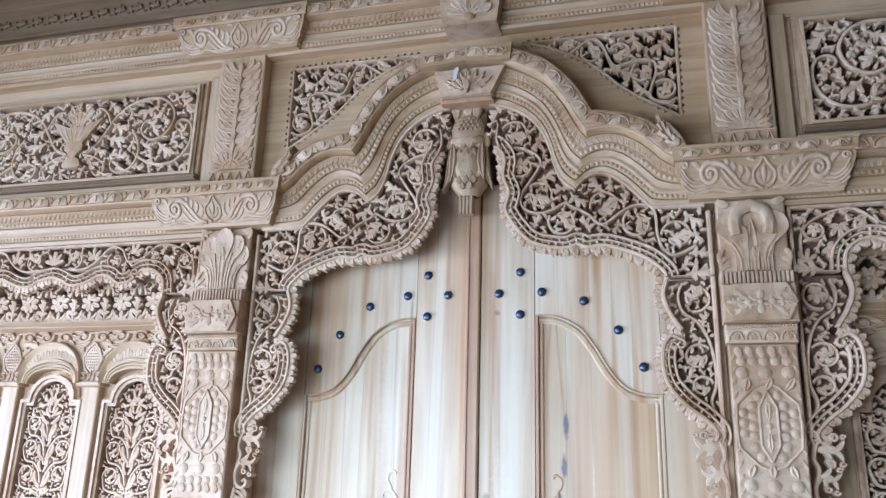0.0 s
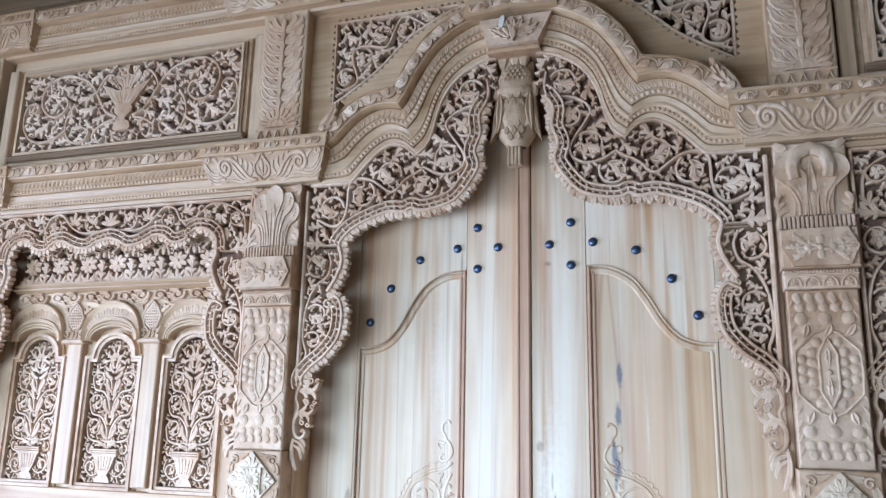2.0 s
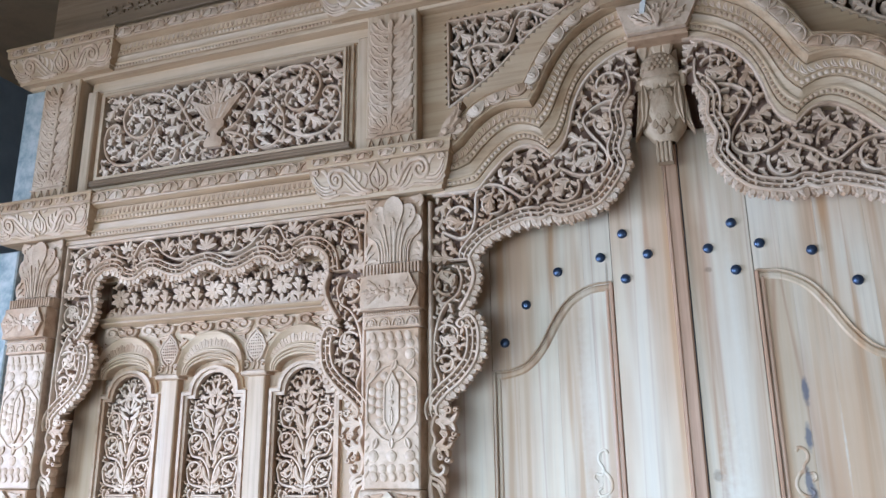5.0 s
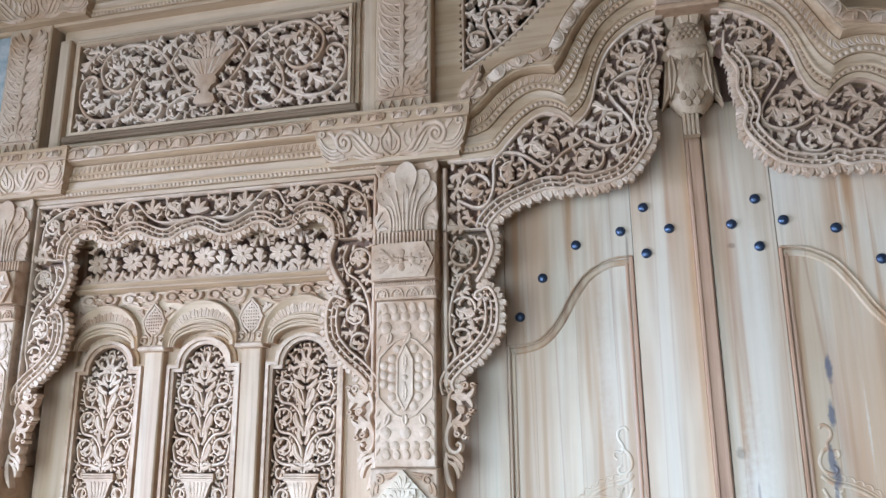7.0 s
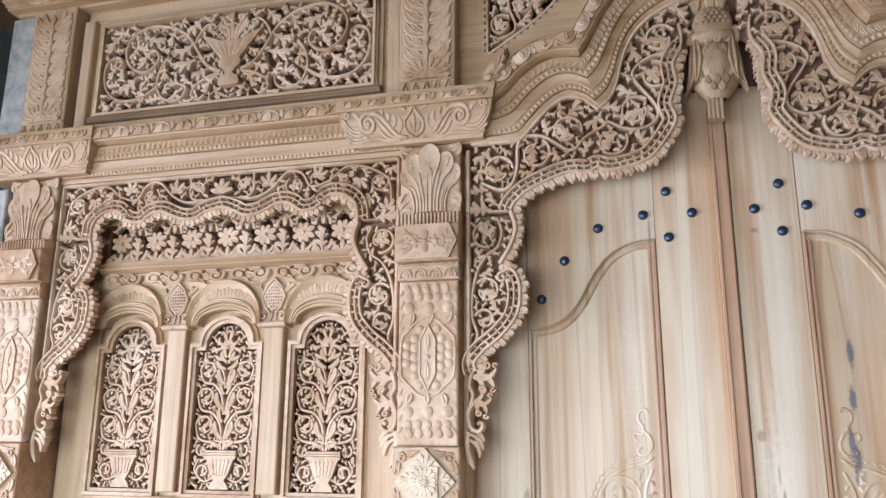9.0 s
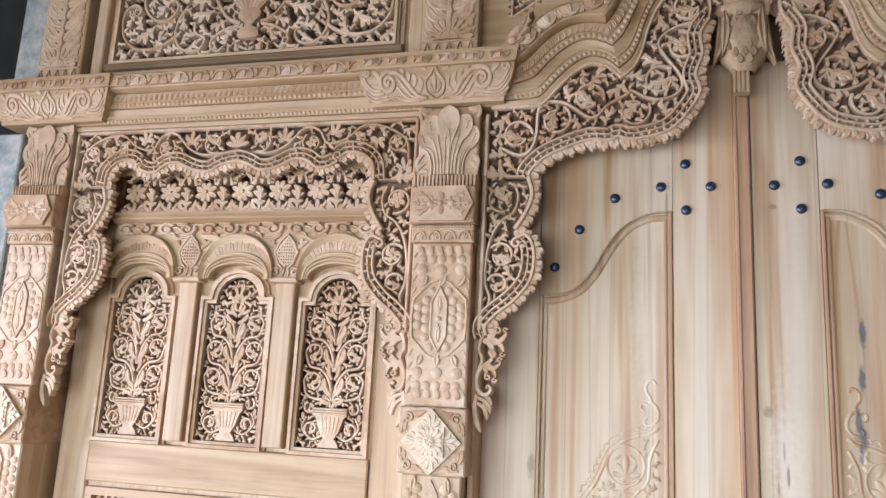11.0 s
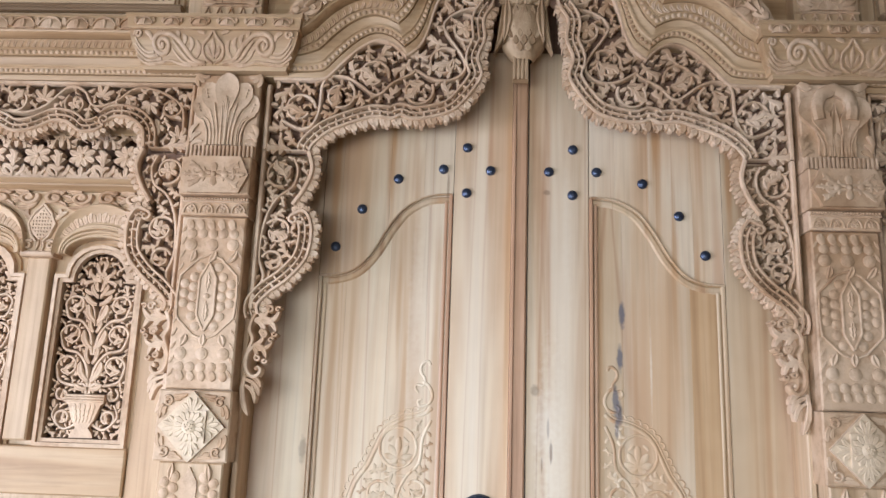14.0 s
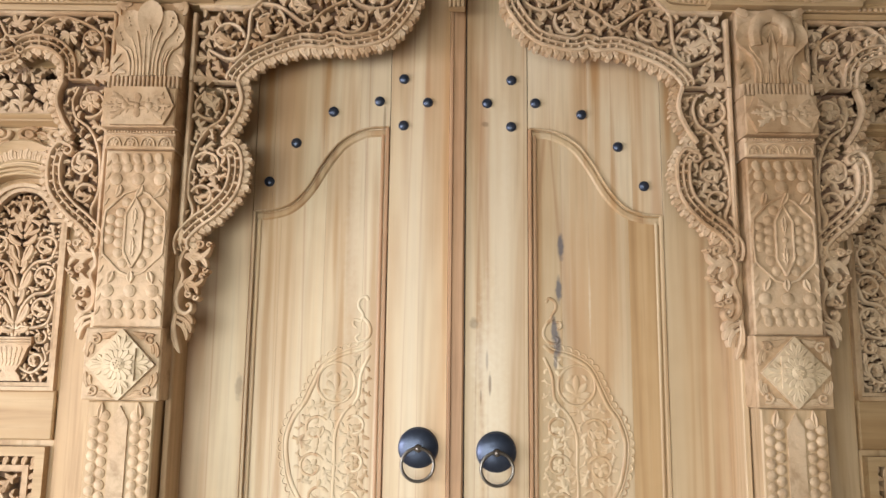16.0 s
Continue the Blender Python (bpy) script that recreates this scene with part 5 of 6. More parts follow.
EDGE_A = curve([(0.118, 2.800), (0.148, 2.745), (0.143, 2.670), (0.166, 2.600), (0.152, 2.535), (0.192, 2.462), (0.252, 2.400), (0.34, 2.374), (0.395, 2.372), (0.425, 2.384), (0.455, 2.370), (0.52, 2.374), (0.60, 2.350), (0.675, 2.315), (0.725, 2.268), (0.733, 2.247)], 0.01)
EDGE_M = curve([(0.733, 2.243), (0.718, 2.180), (0.738, 2.115), (0.775, 2.055)], 0.01)
EDGE_B = curve([(0.768, 2.022), (0.738, 2.035), (0.712, 2.000), (0.706, 1.935), (0.722, 1.865), (0.775, 1.800), (0.832, 1.755), (0.868, 1.712), (0.862, 1.682)], 0.01)
VAL_Y = -0.145
val = thing("door_valance", "pierced teak valance of vines with beaded scalloped edge above the door", "valance")


inn = ARCH_IN[(ARCH_IN[:, 0] < 0.885) & (ARCH_IN[:, 0] > 0.075)]
lo_a = offset(EDGE_A, 0.043)
out_a = [(0.888, 2.249), (0.888, 2.480)] + [(x, z - 0.006) for x, z in inn] + [(0.072, 2.83)] + [tuple(p) for p in lo_a[3:]]
ca = Carving(out_a, 0.017, 0.004, 11)
stem(ca.s, even([(0.888, 2.247), (0.888, 2.484)], 0.05), 0.008, 0.008, 0.026)
stem(ca.s, [(x, z - 0.005) for x, z in inn], 0.006, 0.006, 0.026)
border(ca.s, EDGE_A, 1)
stem(ca.s, even([(0.745, 2.2490), (0.886, 2.2490)], 0.03), 0.0020, 0.0020, 0.018, 0.0, 0.016)
ca.vine(curve([(0.84, 2.36), (0.72, 2.415), (0.60, 2.50), (0.48, 2.52), (0.38, 2.49), (0.29, 2.54), (0.235, 2.68), (0.205, 2.80), (0.12, 2.90)], 0.01), 0.078)
ca.take(spray(ca.l, (0.800, 2.252), (0.884, 2.254), 0.040, 0.021, 0.04, 0.0, 0.012, 3), 0.008)
ca.fill(0.0104, 0.085)
out_b = [(0.888, 2.241)] + [tuple(p) for p in offset(EDGE_M, 0.010)[:-3]] + [(0.80, 2.045)] + [tuple(p) for p in offset(EDGE_B, 0.043)[2:-6]] + [(0.888, 1.735)]
def rings(c, dx):
    """A rising stem with three round curls, each holding a leaf."""
    line = [(0.872, 1.765), (0.858, 1.810), (0.876, 1.870), (0.874, 1.960), (0.856, 2.035), (0.826, 2.085), (0.782, 2.120), (0.768, 2.175), (0.784, 2.222)]
    c.stem(curve([(x + dx, z) for x, z in line], 0.008), 0.0054, 0.0044)
    for x, z, r, a0, w in ((0.828, 2.168, 0.050, 4.4, 1), (0.822, 1.962, 0.046, 0.6, 1), (0.832, 1.862, 0.036, 0.3, 1)):
        c.scroll((x + dx, z), r, a0, w, 1.0)


cb = Carving(out_b, 0.017, 0.004, 12)
stem(cb.s, even([(0.888, 1.70), (0.888, 2.243)], 0.05), 0.008, 0.008, 0.026)
stem(cb.s, EDGE_M, 0.008, 0.008, 0.03)
border(cb.s, EDGE_B, 1)
stem(cb.s, spiral((0.768, 2.004), 0.018, 1.6, 1.0, -1, 0.35), 0.005, 0.004, 0.03)
rings(cb, 0.0)
cb.take([(x, 2.240) for x in (0.81, 0.825, 0.84, 0.855, 0.87)], 0.014)
cb.fill(0.0090, 0.085)
cd = Carving([(0.890, 1.700), (0.822, 1.700), (0.770, 1.665), (0.778, 1.600), (0.795, 1.56), (0.810, 1.53), (0.812, 1.49), (0.838, 1.455), (0.855, 1.40), (0.880, 1.350), (0.895, 1.38), (0.893, 1.50)], 0.022, 0.001, 13)
cd.stem(curve([(0.884, 1.715), (0.868, 1.695), (0.880, 1.665), (0.886, 1.630), (0.874, 1.600), (0.886, 1.560)], 0.008), 0.0075, 0.0065)
# two ruffled leaves, each with a curl at its end, then a comma-shaped scroll and a tail
for px, pz, r, turn in ((0.874, 1.662, 0.082, math.pi - 0.05), (0.880, 1.580, 0.068, math.pi + 0.15)):
    for k in range(5):
        a = turn + (-0.75, -0.30, 0.10, 0.50, 0.95)[k]
        ln = r * (0.72, 1.05, 0.80, 1.0, 0.70)[k]
        e = (px + ln * math.cos(a), pz + ln * math.sin(a))
        leaf(cd.l, (px, pz), e, r * 0.115, 0.021, (0.20, 0.26, -0.10, -0.26, -0.22)[k], "finger", 0.0, 0.0, 0.012)
        cd.take([e, ((px + e[0]) / 2, (pz + e[1]) / 2)], 0.009)
        if k in (1, 3):
            cd.stem(spiral((e[0] + 0.004, e[1] + (0.008 if k == 1 else -0.008)), 0.009, 3.0, 0.9, -1 if k == 1 else 1, 0.35), 0.0046, 0.0036, 0.023)
    cd.stem(spiral((px - r * 0.62, pz + 0.036), 0.014, 0.2, 1.2, 1, 0.3), 0.0056, 0.0042, 0.026)
    cd.stem(spiral((px - r * 0.42, pz - 0.040), 0.011, 1.2, 1.1, -1, 0.3), 0.0050, 0.0040, 0.025)
cd.stem(curve([(0.872, 1.575), (0.887, 1.552), (0.890, 1.522), (0.882, 1.494), (0.863, 1.480), (0.845, 1.488), (0.841, 1.505), (0.853, 1.512)], 0.007), 0.0100, 0.0060, 0.023)
ball(cd.l, (0.853, 1.506), 0.009, 0.026)
for b, e, w, bd in (((0.886, 1.484), (0.836, 1.446), 0.0085, -0.2), ((0.886, 1.470), (0.840, 1.418), 0.0085, -0.2), ((0.886, 1.452), (0.852, 1.395), 0.0080, -0.2)):
    leaf(cd.l, b, e, w, 0.021, bd, "finger", 0.0, 0.0, 0.012)
    cd.take([b, e], w)
leaf(cd.l, (0.890, 1.480), (0.870, 1.356), 0.0095, 0.021, 0.10, "finger", 0.0, 0.0, 0.012)
cd.take([(0.886, 1.45), (0.88, 1.41), (0.874, 1.37)], 0.012)
cd.fill(0.0150, 0.05)
back_a = [(0.886, 2.249), (0.886, 2.478)] + [(x, z - 0.012) for x, z in inn] + [(0.085, 2.83)] + [tuple(p) for p in offset(EDGE_A, 0.012)[3:]]
back_b = [(0.886, 2.246)] + [tuple(p) for p in offset(EDGE_M, 0.006)[:-3]] + [(0.79, 2.045)] + [tuple(p) for p in offset(EDGE_B, 0.012)[2:-6]] + [(0.886, 1.735)]


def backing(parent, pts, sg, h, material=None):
    # added board; its dark colour stands for the shade in the gaps
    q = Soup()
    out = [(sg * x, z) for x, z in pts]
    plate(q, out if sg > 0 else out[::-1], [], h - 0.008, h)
    part("backing_board", q.mesh("backing_board", material or RECESS_SHADE, 0, False), parent, "added dark board that stands for the shade in the piercings")


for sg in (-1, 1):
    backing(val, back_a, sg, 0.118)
    # brown here likewise stands for shade behind the side fretwork
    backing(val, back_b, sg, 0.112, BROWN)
    fa = carve(ca, val, VAL_Y, "arch_fretwork", sg)
    fb = carve(cb, val, VAL_Y, "side_fretwork", sg)
    carve(cd, val, VAL_Y, "leaf_drop", sg)
    for par, line in ((fa, offset(EDGE_A, -0.006)), (fb, offset(EDGE_M, -0.010)), (fb, offset(EDGE_B, -0.006))):
        ln = np.array([(sg * x, z) for x, z in line])
        scallops(par, ln, VAL_Y - 0.002, 0.041, sg < 0)


# ---- side bays ----
def arched(cx, half, z0, zs, neck, za, d=0.0, n=10):
    """Outline of an upright panel with shoulders and a round head; d shrinks it."""
    pts = [(cx - half + d, z0 + d), (cx + half - d, z0 + d), (cx + half - d, zs - d), (cx + neck - d, zs - d)]
    for i in range(1, n):
        a = math.pi * i / n
        pts.append((cx + (neck - d) * math.cos(a), zs - d + (za - zs) * math.sin(a) ** 0.9))
    pts += [(cx - neck + d, zs - d), (cx - half + d, zs - d)]
    return pts


PANELS = (-0.432, 0.0, 0.425)
bay = thing("bay_frame", "teak frame of the side bay with posts and rails", "panelling", group="side bay frames")
s = Soup()
cuts = [arched(px, 0.150, 1.240, 1.808, 0.112, 1.915) for px in PANELS] + [[(-0.56, 0.30), (0.56, 0.30), (0.56, 1.035), (-0.56, 1.035)], [(-0.60, 2.152), (0.60, 2.152), (0.60, 2.478), (-0.60, 2.478)]]
plate(s, [(-HB, 0), (HB, 0), (HB, 2.483), (-HB, 2.483)], cuts, -0.035, 0.012)
part("board", s.mesh("board", TEAK_Z, 0, False), bay)
# added board, coloured as the shade seen through the arched panels
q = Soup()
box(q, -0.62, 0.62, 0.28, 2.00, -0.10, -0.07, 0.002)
part("back_board", q.mesh("back_board", RECESS_SHADE), bay)
for px in (-0.217, 0.208):
    block(bay, "post", px, 0.082, 1.248, 1.872, 0.052, TEAK_Z, 0.012)
for px, w in ((-0.665, 0.145), (0.665, 0.145)):
    block(bay, "side_stile", px, w, 0.02, 2.48, 0.030, TEAK_Z, 0.012)
block(bay, "middle_rail", 0, 1.18, 1.075, 1.232, 0.040, TEAK_X, 0.012)
block(bay, "bottom_rail", 0, 1.18, 0.02, 0.28, 0.040, TEAK_X, 0.012)
q = Soup()
loft(q, even([(-0.585, 2.112), (0.585, 2.112)], 0.2), even([(-0.585, 2.150), (0.585, 2.150)], 0.2), [(0, 0.012), (0, 0.070), (0.2, 0.085), (0.35, 0.095), (0.5, 0.096), (0.6, 0.085), (0.7, 0.088), (0.9, 0.100), (1, 0.100), (1, 0.012)])
part("ledge_moulding", q.mesh("ledge_moulding", TEAK_X), bay)
# arcade of three round hoods
q = Soup()
arc_pts = [(-0.585, 2.110), (-0.585, 1.90)]
for px in PANELS:
    for i in range(0, 15):
        a = math.pi * (1 - i / 14)
        arc_pts.append((px + 0.124 * math.cos(a), 1.885 + 0.062 * math.sin(a) ** 0.85))
arc_pts += [(0.585, 1.90), (0.585, 2.110)]
plate(q, arc_pts[::-1], [], 0.012, 0.058)
part("arcade", q.mesh("arcade", BOARD, 0, False), bay)
def hood(px, r, rise, n=22, a0=0.0):
    return [(px + r * math.cos(a), 1.885 + rise * math.sin(a) ** 0.85) for a in np.linspace(a0, math.pi - a0, n)]


for px in PANELS:
    q = Soup()
    loft(q, hood(px, 0.140, 0.098), hood(px, 0.162, 0.180), [(0, 0.056), (0, 0.074), (0.06, 0.076), (0.12, 0.066), (0.35, 0.062), (0.65, 0.068), (0.85, 0.082), (0.93, 0.086), (1.0, 0.082), (1.0, 0.056)])
    band = part("hood", q.mesh("hood", BOARD), bay, "smooth hollowed round hood")
    q = Soup()
    for r, zz, h in ((0.124, 0.066, 0.014), (0.131, 0.080, 0.018), (0.138, 0.094, 0.022)):
        stem(q, hood(px, r, zz), 0.0045, 0.0045, h, 0.056)
    part("hood_moulding", q.mesh("hood_moulding", BOARD), band)
    q = Soup()
    ln = curve(hood(px, 0.151, 0.132, 14, 0.30), 0.01)
    n_l = normals(ln)
    for i in range(1, len(ln) - 2):
        k = (7 * i) % 5
        leaf(q, ln[i] + n_l[i] * 0.016, ln[i] - n_l[i] * (0.006 + 0.0035 * k) + (ln[i + 1] - ln[i]) * (0.9 - 0.3 * k), 0.0072 + 0.0006 * k, 0.006 + 0.0008 * k, 0.10 * (k - 2), "finger", 0.062)
    part("leaf_edging", q.mesh("leaf_edging", TEAK), band)
VOLUTE = []
for sg in (1, -1):
    q = Soup()
    stem(q, spiral((0, 0), 0.023, 0.5, 1.3, sg, 0.25), 0.006, 0.004, 0.020)
    leaf(q, (-sg * 0.020, -0.016), (sg * 0.032, -0.030), 0.011, 0.016, 0.2, "blade")
    leaf(q, (0, 0.020), (sg * 0.036, 0.024), 0.009, 0.018, 0.1, "blade")
    leaf(q, (sg * 0.016, 0.006), (sg * 0.040, -0.012), 0.010, 0.014, 0.2, "blade")
    ball(q, (0, 0), 0.0105, 0.019, 0, 10)
    VOLUTE.append(q.mesh("volute", TEAK, -0.056))
for k in range(12):
    x = -0.53 + k * 0.0964
    part("volute", VOLUTE[k % 2], bay, "", pose(x, 0, 2.086) @ Matrix.Diagonal((1.6, 1, 1.12, 1)))
for px in (-0.432 - 0.20, -0.217, 0.208, 0.425 + 0.20):
    for sx in (-1, 1):
        if abs(px + sx * 0.1) < 0.6:
            q = Soup()
            spray(q, (px + sx * 0.035, 1.960), (px + sx * 0.085, 2.036), 0.030, 0.012, 0.2 * sx, 0.056)
            part("spandrel_leaf", q.mesh("spandrel_leaf", TEAK), bay)
for px in (-0.217, 0.208):
    q = Soup()
    plate(q, [(px - 0.026, 1.950), (px, 1.930), (px + 0.026, 1.950), (px + 0.044, 1.985), (px + 0.036, 2.012), (px, 2.052), (px - 0.036, 2.012), (px - 0.044, 1.985)], [], 0.056, 0.070)
    for i in range(9):
        for j in range(9):
            x, z = px + (i - 4) * 0.0105, 1.936 + j * 0.0125
            if abs(x - px) / 0.042 + abs(z - 1.986) / 0.062 < 1:
                ball(q, (x, z), 0.0050, 0.006, 0.069, 4, 1.0, 0.78)
    for sx in (-1, 1):
        stem(q, [(px + sx * a, z) for a, z in ((0.0, 2.062), (0.030, 2.030), (0.048, 1.990), (0.032, 1.948), (0.012, 1.925))], 0.005, 0.005, 0.018, 0.056)
        stem(q, [(px + sx * (0.040 + a - 0.04), z) for a, z in spiral((0.040, 1.915), 0.018, 2.5, 1.2, -1, 0.3)], 0.005, 0.004, 0.016, 0.056)
        leaf(q, (px + sx * 0.008, 1.94), (px + sx * 0.012, 1.895), 0.010, 0.012, 0, "blade", 0.056)
    box(q, px - 0.060, px + 0.060, 1.872, 1.892, 0.012, 0.078, 0.005)
    part("lattice_drop", q.mesh("lattice_drop", TEAK), bay)

# frieze of blossoms
fr = thing("blossom_frieze", "pierced teak frieze with a row of open blossoms", "fretwork", group="blossom friezes")
q = Soup()
for k in range(7):
    x = -0.492 + k * 0.164
    o = np.array((x, 2.238))
    for i in range(8):
        a = 0.39 + i * math.pi / 4
        d = np.array((math.cos(a), math.sin(a)))
        leaf(q, o + d * 0.008, o + d * (0.050 if i in (0, 3, 4, 7) else 0.042), 0.0120, 0.018, 0.04, "finger", 0, 0, 0.012)
    ball(q, o, 0.0105, 0.024, 0.0, 10)
    for sz in (-1, 1):
        for sx in (-1, 1):
            spray(q, (x + sx * 0.004, 2.238 + sz * 0.076), (x + sx * 0.036, 2.238 + sz * 0.046), 0.022, 0.015, 0.15 * sx * sz, 0.0, 0.012, 2)
    leaf(q, (x, 2.160), (x, 2.200), 0.010, 0.016, 0, "finger", 0, 0, 0.012)
    if k < 6:
        e = x + 0.082
        spray(q, (e, 2.160), (e, 2.256), 0.040, 0.019, 0.02, 0.0, 0.012, 3)
        for sx in (-1, 1):
            spray(q, (e + sx * 0.004, 2.318), (e + sx * 0.034, 2.262), 0.022, 0.017, 0.1 * sx, 0.0, 0.012, 2)
            leaf(q, (e + sx * 0.012, 2.164), (e + sx * 0.036, 2.206), 0.009, 0.015, -0.2 * sx, "finger", 0, 0, 0.012)
        leaf(q, (e, 2.318), (e, 2.266), 0.010, 0.018, 0, "finger", 0, 0, 0.012)
stem(q, even([(-0.56, 2.155), (0.56, 2.155)], 0.1), 0.008, 0.008, 0.016, 0, 0.018)
for k in range(27):
    ball(q, (-0.55 + k * 0.0422, 2.162), 0.0205, 0.014, 0, 12)
part("fretwork", q.mesh("fretwork", FRET, -0.070), fr)

q = Soup()
box(q, -0.60, 0.60, 2.318, 2.372, 0.040, 0.082, 0.004)
part("top_rail", q.mesh("top_rail", TEAK_X), fr)
# added board whose brown is the shade behind the frieze
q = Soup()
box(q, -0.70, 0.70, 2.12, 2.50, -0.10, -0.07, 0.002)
part("back_board", q.mesh("back_board", RECESS_SHADE), fr)

# three arched fretwork panels
pan = thing("arched_panel", "arched pierced teak panel with a footed vase of flowers", "fretwork", group="arched panels")
for d, h0, h1, nm in ((-0.008, 0.012, 0.046, "outer_frame"), (0.0055, 0.010, 0.036, "inner_frame")):
    q = Soup()
    plate(q, arched(0, 0.150, 1.240, 1.808, 0.112, 1.915, d), [arched(0, 0.150, 1.240, 1.808, 0.112, 1.915, d + 0.0125)], h0, h1)
    part(nm, q.mesh(nm, TEAK, 0, False), pan)
# added strip; its red-brown stands for the shaded side of the frame
q = Soup()
plate(q, arched(0, 0.150, 1.240, 1.808, 0.112, 1.915, -0.019), [arched(0, 0.150, 1.240, 1.808, 0.112, 1.915, -0.007)], 0.008, 0.024)
part("rebate", q.mesh("rebate", HEART, 0, False), pan, "added reddish brown strip that stands for the frame's shaded side")
half = [(x, z) for x, z in arched(0, 0.150, 1.240, 1.808, 0.112, 1.915, 0.019) if x > -1e-6]
half = [(0, 1.259)] + half + ([(0, half[-1][1])] if half[-1][0] > 1e-6 else [])
vase = [(0, 1.262), (0.042, 1.262), (0.036, 1.278), (0.022, 1.294), (0.038, 1.320), (0.056, 1.370), (0.068, 1.380), (0.068, 1.406), (0, 1.406)]
c = Carving(half, 0.017, 0.003, 21, 0.004, [vase], 0.014)
c.stem(curve([(0.004, 1.405), (0.016, 1.440), (0.055, 1.436), (0.104, 1.452), (0.120, 1.500)], 0.008), 0.0066, 0.0052)
c.stem(curve([(0.004, 1.430), (0.016, 1.500), (0.050, 1.545), (0.100, 1.560), (0.120, 1.610)], 0.008), 0.0066, 0.0052)
c.stem(curve([(0.004, 1.540), (0.016, 1.610), (0.050, 1.655), (0.098, 1.668), (0.116, 1.715)], 0.008), 0.0066, 0.0052)
c.stem(curve([(0.004, 1.640), (0.014, 1.700), (0.045, 1.735), (0.080, 1.742)], 0.008), 0.0050, 0.0040)
c.stem(curve([(0.022, 1.31), (0.070, 1.290), (0.112, 1.330), (0.098, 1.372)], 0.008), 0.0050, 0.0040)
for x, z, r, a0, w in ((0.082, 1.500, 0.038, 0.0, 1), (0.082, 1.608, 0.038, 0.0, 1), (0.080, 1.712, 0.036, 0.0, 1), (0.088, 1.405, 0.022, 1.2, -1), (0.078, 1.328, 0.026, 5.5, 1)):
    c.scroll((x, z), r, a0, w, 1.0)
# strap leaves rising in pairs from the middle stem
for z, dx, dz, w in ((1.425, 0.044, 0.016, 0.0095), (1.450, 0.032, 0.066, 0.0120), (1.510, 0.012, 0.060, 0.0080), (1.560, 0.032, 0.066, 0.0120), (1.618, 0.012, 0.050, 0.0080), (1.655, 0.028, 0.060, 0.0115), (1.715, 0.042, 0.036, 0.0095)):
    b, e = (0.004, z), (0.004 + dx, z + dz)
    leaf(c.l, b, e, w, 0.023, -0.16, "finger", 0, 0, 0.006)
    c.take([(b[0] + (e[0] - b[0]) * u, b[1] + (e[1] - b[1]) * u) for u in (0.2, 0.5, 0.8, 1.0)], 0.006)
for b, e, w in (((0.003, 1.742), (0.028, 1.786), 0.0085), ((0.012, 1.752), (0.054, 1.770), 0.0080), ((0.003, 1.760), (0.012, 1.796), 0.0070)):
    leaf(c.l, b, e, w, 0.022, -0.12, "finger", 0, 0, 0.006)
    c.take([e, ((b[0] + e[0]) / 2, (b[1] + e[1]) / 2)], w)
for a, ln in ((-0.25, 0.062), (0.42, 0.050), (1.25, 0.066)):
    e = (ln * math.cos(a), 1.800 + ln * math.sin(a))
    c.take(spray(c.l, (0.003, 1.800), e, 0.024, 0.023, 0.06, 0.0, 0.006, 2), 0.006)
c.fill(0.0056, 0.07)
c.mirrored()
ball(c.l, (0, 1.800), 0.010, 0.028)
carve(c, pan, -0.006, "vine")
q = Soup()
plate(q, vase[1:-1] + [(-x, z) for x, z in reversed(vase[1:-1])], [], 0, 0.024)
for z in (1.384, 1.393, 1.402):
    stem(q, [(-0.069, z), (0, z), (0.069, z)], 0.004, 0.004, 0.010, 0.022)
for i in range(-2, 3):
    for j in range(3):
        leaf(q, (i * (0.012 + 0.002 * j), 1.312 + j * 0.018), (i * (0.013 + 0.002 * j), 1.338 + j * 0.018), 0.0085, 0.004, 0, "petal", 0.023)
part("vase", q.mesh("vase", TEAK, -0.008), pan, "footed vase with basket pattern")
pan.matrix_basis = pose(-BX + PANELS[0], 0, 0)

# lower fretwork panel with notched border
low = thing("lower_panel", "square pierced teak panel with notched border", "fretwork", group="lower panels")
q = Soup()
plate(q, [(-0.575, 0.285), (0.575, 0.285), (0.575, 1.055), (-0.575, 1.055)], [[(-0.545, 0.315), (0.545, 0.315), (0.545, 1.025), (-0.545, 1.025)]], 0.010, 0.046)
part("outer_frame", q.mesh("outer_frame", TEAK_X, 0, False), low)
q = Soup()
plate(q, [(-0.515, 0.345), (0.515, 0.345), (0.515, 0.995), (-0.515, 0.995)], [[(-0.495, 0.365), (0.495, 0.365), (0.495, 0.975), (-0.495, 0.975)]], -0.010, 0.020)
for k in range(36):
    x = -0.53 + k * 0.0303
    for z, up_ in ((1.004, 1), (0.336, -1)):
        leaf(q, (x - 0.006, z - 0.010 * up_), (x + 0.005, z + 0.016 * up_), 0.0095, 0.020, 0.1, "finger", 0.0, 0.0, 0.02)
for k in range(22):
    z = 0.352 + k * 0.0303
    for x, up_ in ((-0.526, -1), (0.526, 1)):
        leaf(q, (x - 0.010 * up_, z - 0.006), (x + 0.016 * up_, z + 0.005), 0.0095, 0.020, 0.1, "finger", 0.0, 0.0, 0.02)
part("notched_border", q.mesh("notched_border", TEAK, 0, False), low)
c = Carving([(0, 0.365), (0.495, 0.365), (0.495, 0.975), (0, 0.975)], 0.02, 0.004, 41, 0.008)
